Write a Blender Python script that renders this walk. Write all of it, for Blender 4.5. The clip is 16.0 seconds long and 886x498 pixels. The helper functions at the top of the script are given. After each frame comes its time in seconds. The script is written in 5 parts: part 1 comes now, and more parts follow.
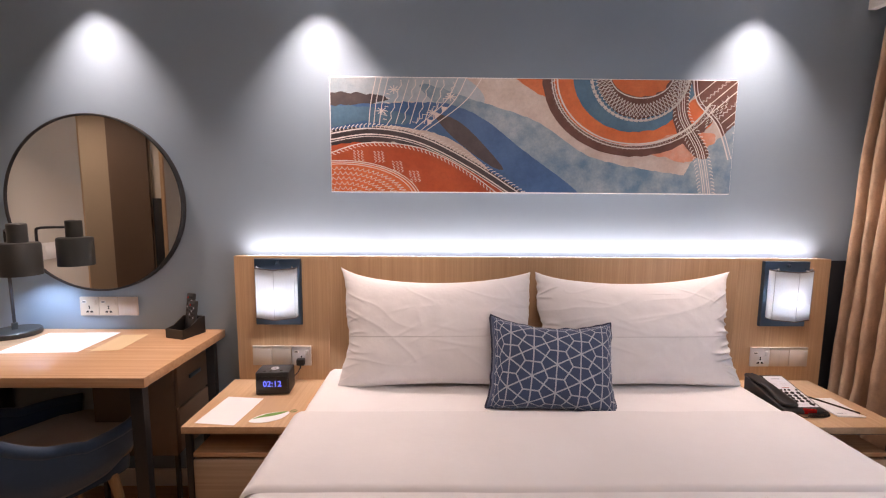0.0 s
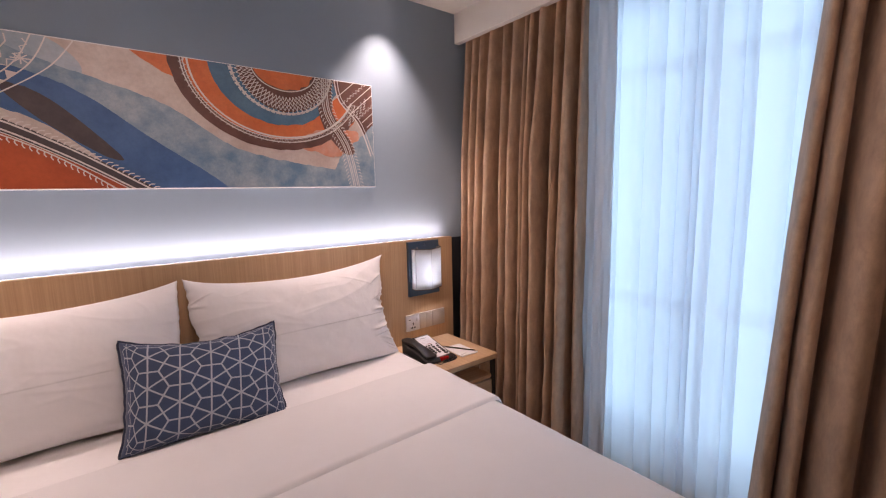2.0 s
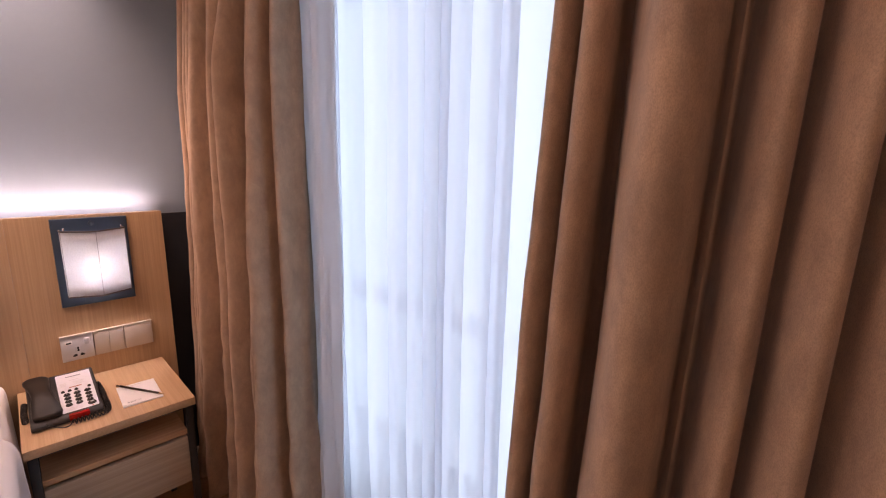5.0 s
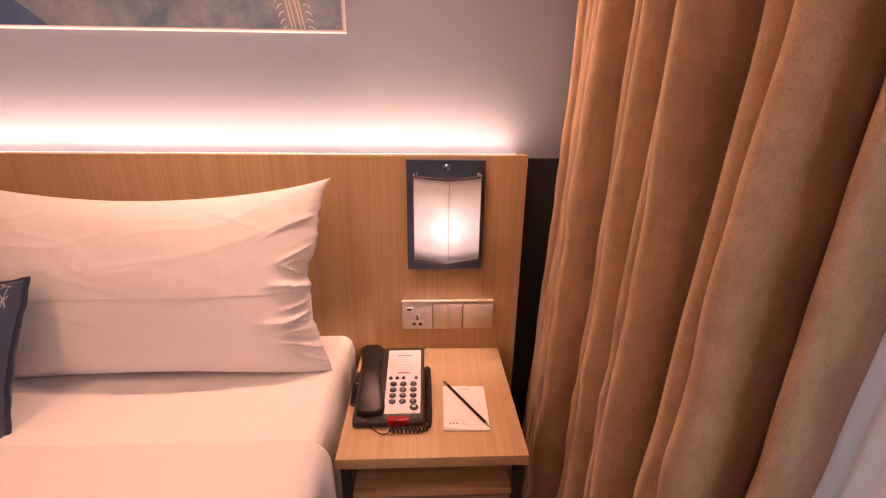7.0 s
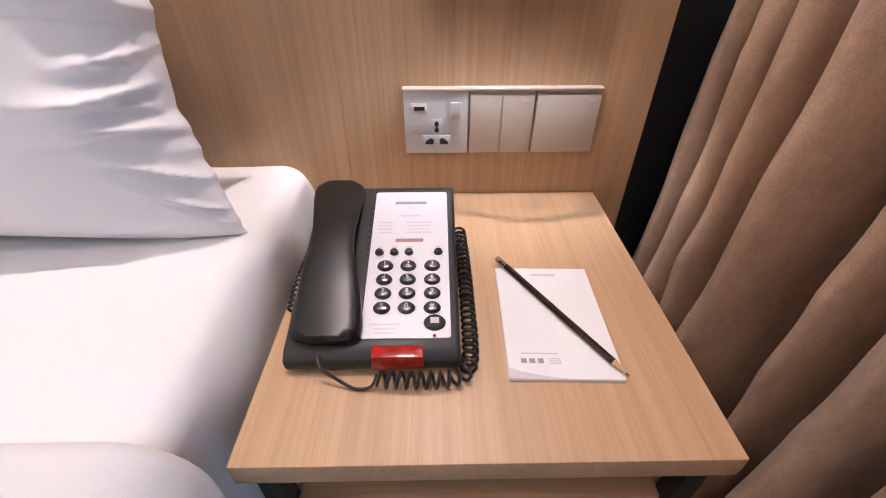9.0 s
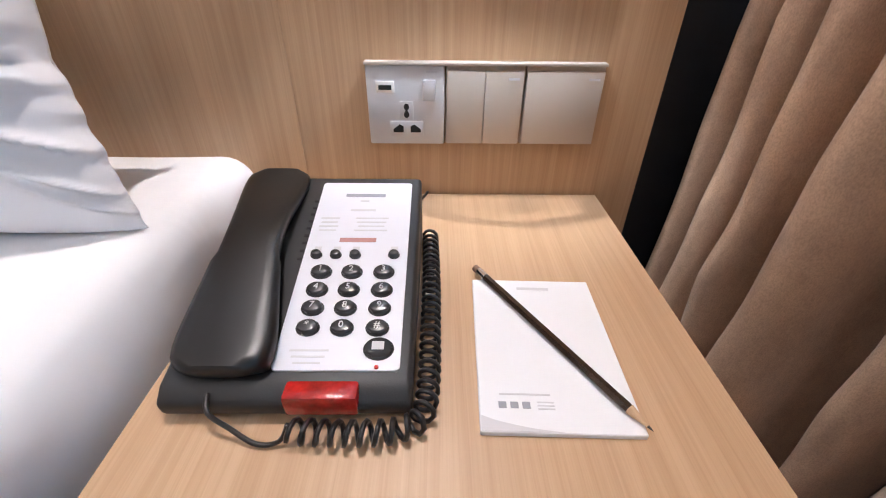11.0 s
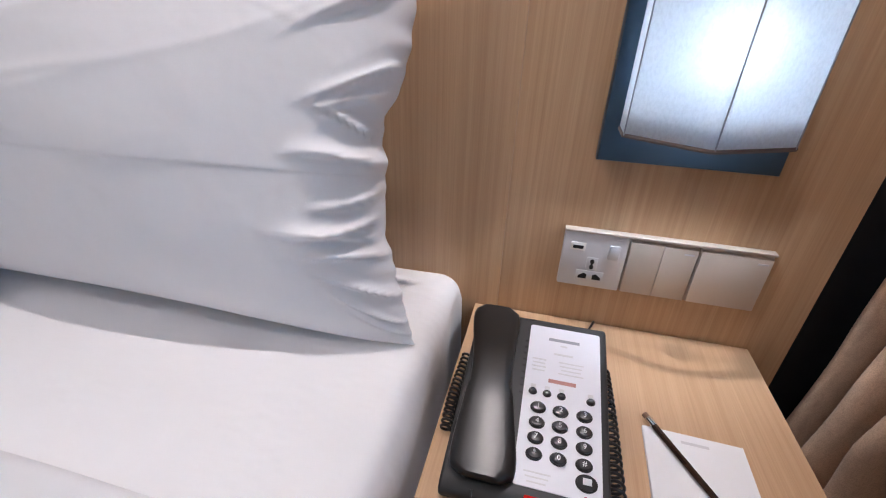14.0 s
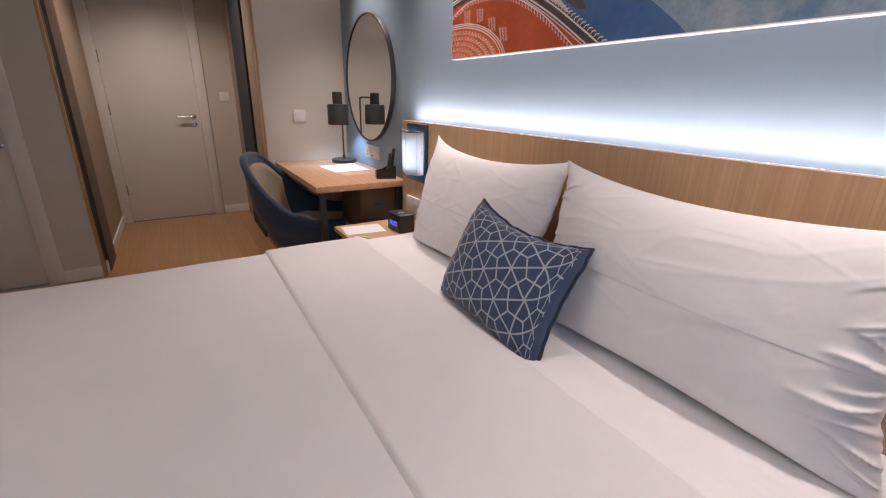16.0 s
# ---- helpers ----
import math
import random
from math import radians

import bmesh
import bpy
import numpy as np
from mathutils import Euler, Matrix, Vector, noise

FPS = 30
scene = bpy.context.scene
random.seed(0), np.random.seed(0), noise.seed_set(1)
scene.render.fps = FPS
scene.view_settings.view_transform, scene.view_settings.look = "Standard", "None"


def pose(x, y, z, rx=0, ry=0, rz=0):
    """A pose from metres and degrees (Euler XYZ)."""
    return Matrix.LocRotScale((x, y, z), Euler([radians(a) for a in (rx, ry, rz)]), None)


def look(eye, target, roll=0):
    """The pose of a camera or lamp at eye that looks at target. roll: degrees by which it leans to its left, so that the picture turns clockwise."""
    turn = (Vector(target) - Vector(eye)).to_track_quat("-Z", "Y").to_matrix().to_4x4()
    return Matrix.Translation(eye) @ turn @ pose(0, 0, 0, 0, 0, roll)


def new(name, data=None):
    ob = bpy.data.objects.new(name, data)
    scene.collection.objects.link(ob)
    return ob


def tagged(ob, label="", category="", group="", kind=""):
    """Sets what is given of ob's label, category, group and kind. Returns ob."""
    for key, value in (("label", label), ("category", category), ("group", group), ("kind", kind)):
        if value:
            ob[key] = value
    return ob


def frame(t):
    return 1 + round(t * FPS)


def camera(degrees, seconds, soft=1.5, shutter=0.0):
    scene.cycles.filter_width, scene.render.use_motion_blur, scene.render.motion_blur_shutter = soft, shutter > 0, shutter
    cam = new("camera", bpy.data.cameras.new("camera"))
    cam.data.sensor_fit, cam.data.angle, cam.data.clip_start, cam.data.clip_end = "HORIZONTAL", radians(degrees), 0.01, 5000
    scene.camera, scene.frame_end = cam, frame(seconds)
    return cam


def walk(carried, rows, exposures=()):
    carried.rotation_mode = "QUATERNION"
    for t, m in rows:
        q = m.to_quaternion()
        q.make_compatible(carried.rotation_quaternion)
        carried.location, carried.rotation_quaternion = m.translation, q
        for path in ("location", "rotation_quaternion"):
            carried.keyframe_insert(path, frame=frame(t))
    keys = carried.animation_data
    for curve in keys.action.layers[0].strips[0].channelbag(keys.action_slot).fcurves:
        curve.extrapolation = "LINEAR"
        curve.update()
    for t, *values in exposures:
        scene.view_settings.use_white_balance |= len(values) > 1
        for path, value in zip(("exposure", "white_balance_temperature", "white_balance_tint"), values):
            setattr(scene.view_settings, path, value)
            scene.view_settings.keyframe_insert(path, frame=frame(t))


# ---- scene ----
cam = camera(92.1, 16.0, soft=1.15)
PATH = [
    (0, (-0.415, -1.856, 1.346), (-0.391, 0.131, 1.122), 0.4),
    (0.5, (-0.412, -1.859, 1.353), (-0.293, 0.125, 1.126), 0.5),
    (1, (-0.396, -1.859, 1.348), (-0.008, 0.091, 1.125), 0.4),
    (1.5, (-0.326, -1.864, 1.347), (0.514, -0.065, 1.107), -0.7),
    (2, (-0.199, -1.873, 1.34), (1.023, -0.311, 1.084), -1.3),
    (2.5, (0.044, -1.935, 1.287), (1.503, -0.589, 1.038), -1.2),
    (3, (0.203, -1.987, 1.224), (1.873, -0.913, 0.984), -2.2),
    (3.2, (0.275, -1.997, 1.247), (2.009, -1.04, 0.967), -1.9),
    (5.3, (0.974, -1.784, 1.274), (2.194, -0.249, 0.877), 1.1),
    (5.5, (0.984, -1.733, 1.266), (2.044, -0.086, 0.86), 1.1),
    (6, (1.039, -1.547, 1.271), (1.662, 0.303, 0.84), 1.1),
    (6.5, (1.045, -1.357, 1.251), (1.377, 0.535, 0.693), 1.1),
    (7, (1.067, -1.093, 1.234), (1.15, 0.793, 0.572), 0.6),
    (7.5, (1.064, -0.888, 1.173), (1.078, 0.91, 0.3), 0.7),
    (8, (1.04, -0.722, 1.075), (1.039, 0.924, -0.061), -0.8),
    (8.5, (1.03, -0.632, 0.952), (1.038, 0.971, -0.243), -0.5),
    (9, (1.043, -0.567, 0.867), (1.069, 1.022, -0.348), 0.0),
    (9.5, (1.06, -0.518, 0.818), (1.092, 1.082, -0.383), 0.3),
    (10, (1.073, -0.492, 0.796), (1.104, 1.132, -0.371), 0.8),
    (12.5, (1.08, -0.498, 0.784), (1.099, 1.188, -0.292), 0.6),
    (13, (1.06, -0.503, 0.808), (1.053, 1.188, -0.26), 1.1),
    (13.5, (1.008, -0.524, 0.882), (0.842, 1.169, -0.17), 1.8),
    (14, (0.96, -0.563, 0.957), (0.553, 1.133, -0.023), 1.6),
    (14.5, (0.925, -0.618, 1.021), (0.279, 1.05, 0.126), 2.2),
    (15, (0.893, -0.724, 1.076), (-0.11, 0.831, 0.317), 2.1),
    (15.5, (0.881, -0.9, 1.158), (-0.483, 0.359, 0.414), 1.3),
    (16, (0.897, -1.081, 1.219), (-0.706, -0.089, 0.553), 1.4),
]
EXPOSURES = [
    (0.0, 0.05, 7300, 30), (0.8, 0.1, 7000, 28), (1.5, -0.18, 7250, 33), (2.2, -0.12, 7600, 38), (3.0, -0.08, 8400, 47),
    (5.5, -0.06, 8900, 51), (6.0, -0.3, 9100, 48), (6.5, -0.31, 10400, 54), (7.0, -0.05, 13800, 72),
    (8.0, 0.06, 8400, 48), (8.5, 0.2, 7900, 38), (9.0, 0.32, 6600, 25), (9.6, 0.42, 6300, 18), (10.1, 0.44, 6300, 17),
    (12.4, 0.47, 5550, 14), (13.0, 0.5, 5450, 13), (13.5, 0.34, 5650, 15), (14.0, -0.04, 6050, 18),
    (14.5, -0.28, 6450, 21), (15.5, -0.27, 6750, 25), (16.0, -0.14, 6800, 25),
]
walk(cam, [(t, look(eye, target, roll)) for t, eye, target, roll in PATH], EXPOSURES)

# ---- world and lights ----
world = bpy.data.worlds.new("world")
scene.world = world
world.use_nodes = True
wn = world.node_tree
sky = wn.nodes.new("ShaderNodeTexSky")
sky.sky_type, sky.sun_disc = "NISHITA", False
sky.sun_elevation, sky.sun_rotation = radians(40), radians(200)
wn.links.new(sky.outputs[0], wn.nodes["Background"].inputs[0])
wn.nodes["Background"].inputs[1].default_value = 0.1

CEIL = 2.337
GZ = -0.02  # finished floor
WALL = 0.075


def lamp(kind, name, m, watts, color, **more):
    data = bpy.data.lights.new(name, kind)
    data.energy, data.color = watts, color
    if "size" in more:
        data.shape, data.size, data.size_y = "RECTANGLE", more["size"][0], more["size"][1]
    if "cone" in more:
        data.spot_size, data.spot_blend = radians(more["cone"]), more["blend"]
    if "radius" in more:
        data.shadow_soft_size = more["radius"]
    ob = new(name, data)
    ob.matrix_world = m
    return ob


COOL, WARM = (1.0, 0.91, 0.82), (1.0, 0.90, 0.77)
WALL_SPOTS = (-1.87, -0.926, 0.95)
SPOT_Y = -0.075
for sx in WALL_SPOTS:
    lamp("SPOT", "wall_spot_light", look((sx, SPOT_Y, CEIL - 0.02), (sx, SPOT_Y + 0.01, 0)), 65, COOL, cone=80, blend=1.0, radius=0.012)
# Unseen fill lamps, added to lift the bed, pillows and far curtain.
ROOM_FILLS = ((0.45, -1.95), (-0.1, -1.0))
for (sx, sy), watts in zip(ROOM_FILLS, (13, 26)):
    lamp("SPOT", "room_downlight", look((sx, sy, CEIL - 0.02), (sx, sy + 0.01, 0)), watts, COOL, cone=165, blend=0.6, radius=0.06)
HALL_SPOTS = ((-3.3, -1.05),)
for sx, sy in HALL_SPOTS:
    lamp("SPOT", "hall_downlight", look((sx, sy, CEIL - 0.02), (sx, sy + 0.01, 0)), 54, WARM, cone=140, blend=0.8, radius=0.06)
lamp("AREA", "headboard_strip", look((0.01, 0.026, 1.106), (0.01, 0.034, 2)), 6.3, (1.0, 0.95, 0.90), size=(2.56, 0.012))
for sx in (-1.108, 1.122):
    lamp("POINT", "sconce_bulb_light", pose(sx, -0.050, 0.925), 3.5, (0.84, 0.94, 1.0), radius=0.016)
lamp("SPOT", "desk_lamp_light", look((-2.145, -0.085, 1.10), (-2.145, -0.08, 0)), 11, (0.50, 0.73, 1.0), cone=140, blend=0.5, radius=0.025)
lamp("AREA", "window_daylight", look((1.80, -1.12, 1.2), (0, -1.12, 1.1)), 14, (0.48, 0.79, 1.0), size=(1.5, 2.0))

# ---- materials ----


def nodes_of(name):
    m = bpy.data.materials.new(name)
    m.use_nodes = True
    return m, m.node_tree, m.node_tree.nodes["Principled BSDF"]


def link(nt, a, b):
    nt.links.new(a, b)


def coords(nt, scale, rot=(0, 0, 0)):
    tc, mp = nt.nodes.new("ShaderNodeTexCoord"), nt.nodes.new("ShaderNodeMapping")
    mp.inputs["Scale"].default_value = scale
    mp.inputs["Rotation"].default_value = rot
    link(nt, tc.outputs["Object"], mp.inputs[0])
    return mp.outputs[0]


def noise_tex(nt, vec, scale, detail=4, rough=0.6):
    n = nt.nodes.new("ShaderNodeTexNoise")
    n.inputs["Scale"].default_value, n.inputs["Detail"].default_value, n.inputs["Roughness"].default_value = scale, detail, rough
    link(nt, vec, n.inputs["Vector"])
    return n.outputs["Fac"]


def ramp(nt, fac, stops):
    r = nt.nodes.new("ShaderNodeValToRGB")
    while len(r.color_ramp.elements) < len(stops):
        r.color_ramp.elements.new(0.5)
    for e, (p, c) in zip(r.color_ramp.elements, stops):
        e.position, e.color = p, (*c, 1)
    link(nt, fac, r.inputs[0])
    return r.outputs[0]


def bump(nt, height, shader, strength, distance=0.002):
    b = nt.nodes.new("ShaderNodeBump")
    b.inputs["Strength"].default_value, b.inputs["Distance"].default_value = strength, distance
    link(nt, height, b.inputs["Height"])
    link(nt, b.outputs[0], shader.inputs["Normal"])


def shade_of(c, k):
    return tuple(max(0, min(1, v * k)) for v in c)


def mix_col(nt, a, b, fac, mode="MULTIPLY"):
    mx = nt.nodes.new("ShaderNodeMix")
    mx.data_type, mx.blend_type = "RGBA", mode
    mx.inputs[0].default_value = fac
    link(nt, a, mx.inputs[6])
    link(nt, b, mx.inputs[7])
    return mx.outputs[2]


def paint(name, c, rough=0.6, var=0.06, scale=3.0, fine=180.0, relief=0.08, metal=0.0, coat=0.0):
    """Painted, plastic or metal surface: slow tone drift, fine relief."""
    m, nt, p = nodes_of(name)
    v = coords(nt, (1, 1, 1))
    slow, quick = noise_tex(nt, v, scale), noise_tex(nt, v, fine, 2)
    link(nt, ramp(nt, slow, [(0.3, shade_of(c, 1 - var)), (0.7, shade_of(c, 1 + var))]), p.inputs["Base Color"])
    p.inputs["Roughness"].default_value, p.inputs["Metallic"].default_value = rough, metal
    p.inputs["Coat Weight"].default_value = coat
    bump(nt, quick, p, relief, 0.001)
    return m


def wood(name, c1, c2, grain="z", rough=0.42, fine=1.0):
    m, nt, p = nodes_of(name)
    s = {"x": (1.2, 110, 110), "y": (110, 1.2, 110), "z": (110, 110, 1.2)}[grain]
    s = tuple(q * fine for q in s)
    v = coords(nt, s)
    slow = noise_tex(nt, coords(nt, tuple(q * 0.16 for q in s)), 1.0, 3)
    streak = noise_tex(nt, v, 1.0, 6, 0.7)
    pores = noise_tex(nt, coords(nt, tuple(q * 5 for q in s)), 1.0, 2)
    base = ramp(nt, streak, [(0.32, c1), (0.52, tuple((a + b) / 2 for a, b in zip(c1, c2))), (0.72, c2)])
    tone = ramp(nt, slow, [(0.3, (0.86, 0.84, 0.81)), (0.7, (1, 1, 1))])
    dots = ramp(nt, pores, [(0.35, (0.93, 0.91, 0.89)), (0.5, (1, 1, 1))])
    link(nt, mix_col(nt, mix_col(nt, base, tone, 0.9), dots, 0.8), p.inputs["Base Color"])
    p.inputs["Roughness"].default_value = rough
    bump(nt, streak, p, 0.05, 0.0008)
    return m


def cloth(name, c, weave=900.0, rough=0.9, var=0.07, relief=0.25, sheen=0.15, streaks=0.0, through_light=0.0, crumple=0.0, nap=0.0):
    m, nt, p = nodes_of(name)
    v = coords(nt, (1, 1, 1))
    slow = noise_tex(nt, v, 5.0, 3)
    fine = noise_tex(nt, coords(nt, (weave, weave, weave * 0.6)), 1.0, 2)
    col = ramp(nt, slow, [(0.3, shade_of(c, 1 - var)), (0.7, shade_of(c, 1 + var))])
    grain = ramp(nt, fine, [(0.3, (1 - streaks,) * 3), (0.6, (1, 1, 1))])
    tone = mix_col(nt, col, grain, 1.0)
    if nap:
        brushed = noise_tex(nt, coords(nt, (20, 20, 11)), 1.0, 6, 0.74)
        tone = mix_col(nt, tone, ramp(nt, brushed, [(0.36, (1 - nap, 1 - nap, 1 - 0.9 * nap)), (0.62, (1, 1, 1))]), 1.0)
    link(nt, tone, p.inputs["Base Color"])
    p.inputs["Roughness"].default_value, p.inputs["Sheen Weight"].default_value = rough, sheen
    if crumple:
        soft = noise_tex(nt, coords(nt, (9, 14, 9)), 1.0, 3, 0.55)
        b0 = nt.nodes.new("ShaderNodeBump")
        b0.inputs["Strength"].default_value, b0.inputs["Distance"].default_value = crumple, 0.006
        link(nt, soft, b0.inputs["Height"])
        b1 = nt.nodes.new("ShaderNodeBump")
        b1.inputs["Strength"].default_value, b1.inputs["Distance"].default_value = relief, 0.0006
        link(nt, fine, b1.inputs["Height"])
        link(nt, b0.outputs[0], b1.inputs["Normal"])
        link(nt, b1.outputs[0], p.inputs["Normal"])
    else:
        bump(nt, fine, p, relief, 0.0006)
    if through_light:
        t = nt.nodes.new("ShaderNodeBsdfTranslucent")
        t.inputs[0].default_value = (*c, 1)
        mx = nt.nodes.new("ShaderNodeMixShader")
        mx.inputs[0].default_value = through_light
        link(nt, p.outputs[0], mx.inputs[1])
        link(nt, t.outputs[0], mx.inputs[2])
        link(nt, mx.outputs[0], nt.nodes["Material Output"].inputs[0])
    return m


def glow(name, c, strength):
    m, nt, p = nodes_of(name)
    p.inputs["Base Color"].default_value = (*c, 1)
    p.inputs["Emission Color"].default_value = (*c, 1)
    p.inputs["Emission Strength"].default_value = strength
    return m


M_WALL = paint("blue_grey_wall_paint", (0.258, 0.345, 0.425), 0.75, 0.03, 2.0, 320, 0.12)
M_GREIGE = paint("greige_wall_paint", (0.60, 0.555, 0.48), 0.8, 0.03, 2.0, 320, 0.1)
M_WHITE = paint("white_paint", (0.80, 0.78, 0.74), 0.7, 0.02, 2.0, 250, 0.06)
M_DOORPAINT = paint("off_white_door_paint", (0.76, 0.73, 0.67), 0.5, 0.02, 1.5, 120, 0.05)
M_BROWN = paint("dark_brown_panel", (0.12, 0.078, 0.052), 0.5, 0.08, 2.0, 90, 0.06)
M_TAUPE = paint("taupe_panel", (0.36, 0.28, 0.20), 0.55, 0.05, 2.0, 90, 0.05)
M_OAK = wood("oak_veneer_vertical", (0.492, 0.310, 0.176), (0.625, 0.420, 0.252), "z", 0.36, 1.5)
M_OAKTOP = wood("oak_top_along", (0.535, 0.340, 0.193), (0.655, 0.442, 0.272), "y", 0.46, 1.5)
M_OAKTOPX = wood("oak_top_across", (0.50, 0.28, 0.145), (0.66, 0.42, 0.25), "x", 0.36, 0.7)
M_OAKX = wood("oak_edge_across", (0.42, 0.25, 0.135), (0.60, 0.39, 0.235), "x", 0.42)
M_DRAWER = wood("washed_oak_drawer", (0.42, 0.32, 0.23), (0.56, 0.45, 0.34), "x", 0.5)
M_FLOOR = wood("floor_oak", (0.42, 0.22, 0.10), (0.60, 0.36, 0.19), "x", 0.32, 0.45)
M_LEGWOOD = wood("leg_wood", (0.42, 0.26, 0.13), (0.58, 0.39, 0.22), "z", 0.4)
M_BLACK = paint("black_powder_coat", (0.018, 0.018, 0.02), 0.45, 0.1, 6, 260, 0.08)
M_LAMPMETAL = paint("charcoal_lamp_metal", (0.040, 0.042, 0.040), 0.42, 0.06, 5, 260, 0.06)
# Near-black for the painted shade beside the headboard and for the hall panel.
M_NIGHT = paint("near_black_shade_and_panel", (0.020, 0.025, 0.036), 0.7, 0.06, 3, 260, 0.06)
M_GUN = paint("gunmetal", (0.060, 0.108, 0.170), 0.36, 0.08, 5, 260, 0.05, 0.7)
M_SATIN = paint("champagne_metal", (0.60, 0.53, 0.46), 0.34, 0.03, 3, 400, 0.05, 0.15)
M_SILVER = paint("silver_metal", (0.66, 0.66, 0.68), 0.30, 0.03, 3, 400, 0.05, 0.10)
M_CHROME = paint("chrome", (0.75, 0.75, 0.76), 0.12, 0.02, 3, 200, 0.0, 1.0)
M_DARKHOLE = paint("dark_hole", (0.01, 0.01, 0.01), 0.7, 0.05)
M_SHEET = cloth("white_cotton", (0.85, 0.84, 0.85), 700, 0.85, 0.02, 0.10, 0.1, crumple=0.55)
M_DUVET = cloth("white_duvet_cotton", (0.76, 0.75, 0.76), 700, 0.85, 0.02, 0.10, 0.1, crumple=0.22)
M_NAVY = cloth("navy_cushion_cloth", (0.040, 0.072, 0.150), 800, 0.75, 0.15, 0.3, 0.2, 0.2)
M_PIPING = cloth("dark_navy_piping", (0.015, 0.025, 0.06), 900, 0.8, 0.1, 0.2)
M_LINE = cloth("pale_printed_line", (0.40, 0.44, 0.51), 900, 0.7, 0.05, 0.1)
M_CURTAIN = cloth("taupe_curtain_cloth", (0.615, 0.415, 0.278), 800, 0.78, 0.10, 0.30, 0.10, 0.24, crumple=0.9, nap=0.25)
M_LINING = cloth("pale_curtain_lining", (0.80, 0.80, 0.81), 600, 0.8, 0.05, 0.2, 0.1, 0.0, 0.5)
M_CHAIRBLUE = cloth("blue_upholstery", (0.022, 0.055, 0.110), 500, 0.85, 0.1, 0.4, 0.3, 0.25)
M_CHAIRTAN = cloth("tan_upholstery", (0.34, 0.25, 0.17), 500, 0.85, 0.08, 0.4, 0.3, 0.2)
M_SHADE = cloth("cream_lamp_shade_linen", (0.76, 0.78, 0.79), 350, 0.9, 0.04, 0.3, 0.0, 0.25, 0.6)
M_EDGING = cloth("dark_brown_shade_edging", (0.10, 0.075, 0.065), 900, 0.8, 0.1, 0.2)
M_SEAM = cloth("grey_linen_seam", (0.33, 0.34, 0.36), 900, 0.9, 0.05, 0.2)
M_PLASTIC = paint("black_plastic", (0.014, 0.013, 0.013), 0.33, 0.05, 8, 500, 0.06)
M_PLASTICMATT = paint("matt_black_plastic", (0.02, 0.02, 0.021), 0.5, 0.05, 8, 700, 0.1)
M_KEY = paint("dark_grey_keys", (0.035, 0.035, 0.037), 0.25, 0.05, 8, 500, 0.03)
M_FACE = paint("white_phone_face", (0.74, 0.74, 0.80), 0.4, 0.01, 5, 200, 0.0)
M_PAPER = paint("white_paper", (0.82, 0.82, 0.84), 0.8, 0.015, 4, 300, 0.05)
M_KRAFT = paint("tan_leaflet", (0.66, 0.50, 0.30), 0.6, 0.03, 4, 300, 0.05)
M_PRINTGREY = paint("grey_print", (0.30, 0.31, 0.35), 0.7, 0.02)
M_PRINTPALE = paint("pale_print", (0.63, 0.62, 0.64), 0.7, 0.02)
M_PRINTRED = paint("muted_red_print", (0.45, 0.22, 0.20), 0.7, 0.02)
M_RED = paint("red_translucent_lens", (0.42, 0.010, 0.008), 0.16, 0.45, 90, 260, 0.5, 0.0, 0.6)
M_GREEN = paint("green_leaf_print", (0.13, 0.30, 0.06), 0.6, 0.2, 40)
M_PENCIL = paint("dark_brown_lacquer", (0.035, 0.02, 0.013), 0.2, 0.1, 20, 200, 0.0, 0.0, 0.6)
M_RAWWOOD = wood("sharpened_wood", (0.55, 0.36, 0.21), (0.70, 0.50, 0.32), "x", 0.7, 3)
M_ERASER = paint("brown_eraser", (0.25, 0.15, 0.10), 0.8)
M_FOAMBOARD = paint("picture_edge", (0.80, 0.80, 0.80), 0.5, 0.02)
M_BLUEGLOW = glow("blue_digits", (0.10, 0.16, 1.0), 1.6)
M_STRIPGLOW = glow("led_strip_diffuser", (0.96, 0.97, 1.0), 5.0)
M_LAMPGLOW = glow("downlight_glow", (1.0, 0.95, 0.88), 12.0)
M_SKYGLOW, nt_, p_ = nodes_of("hazy_daylight")
haze_ = ramp(nt_, noise_tex(nt_, coords(nt_, (0.5, 0.9, 0.6)), 1.6, 3), [(0.3, (0.24, 0.63, 0.92)), (0.65, (0.32, 0.78, 1.0))])
link(nt_, haze_, p_.inputs["Emission Color"])
p_.inputs["Emission Strength"].default_value = 1.4
M_GLASS, nt_, p_ = nodes_of("window_glass")
p_.inputs["Roughness"].default_value, p_.inputs["Transmission Weight"].default_value = 0.0, 1.0
p_.inputs["IOR"].default_value = 1.05
M_MIRROR, nt_, p_ = nodes_of("mirror_glass")
p_.inputs["Base Color"].default_value = (0.82, 0.82, 0.80, 1)
p_.inputs["Metallic"].default_value, p_.inputs["Roughness"].default_value = 1.0, 0.015


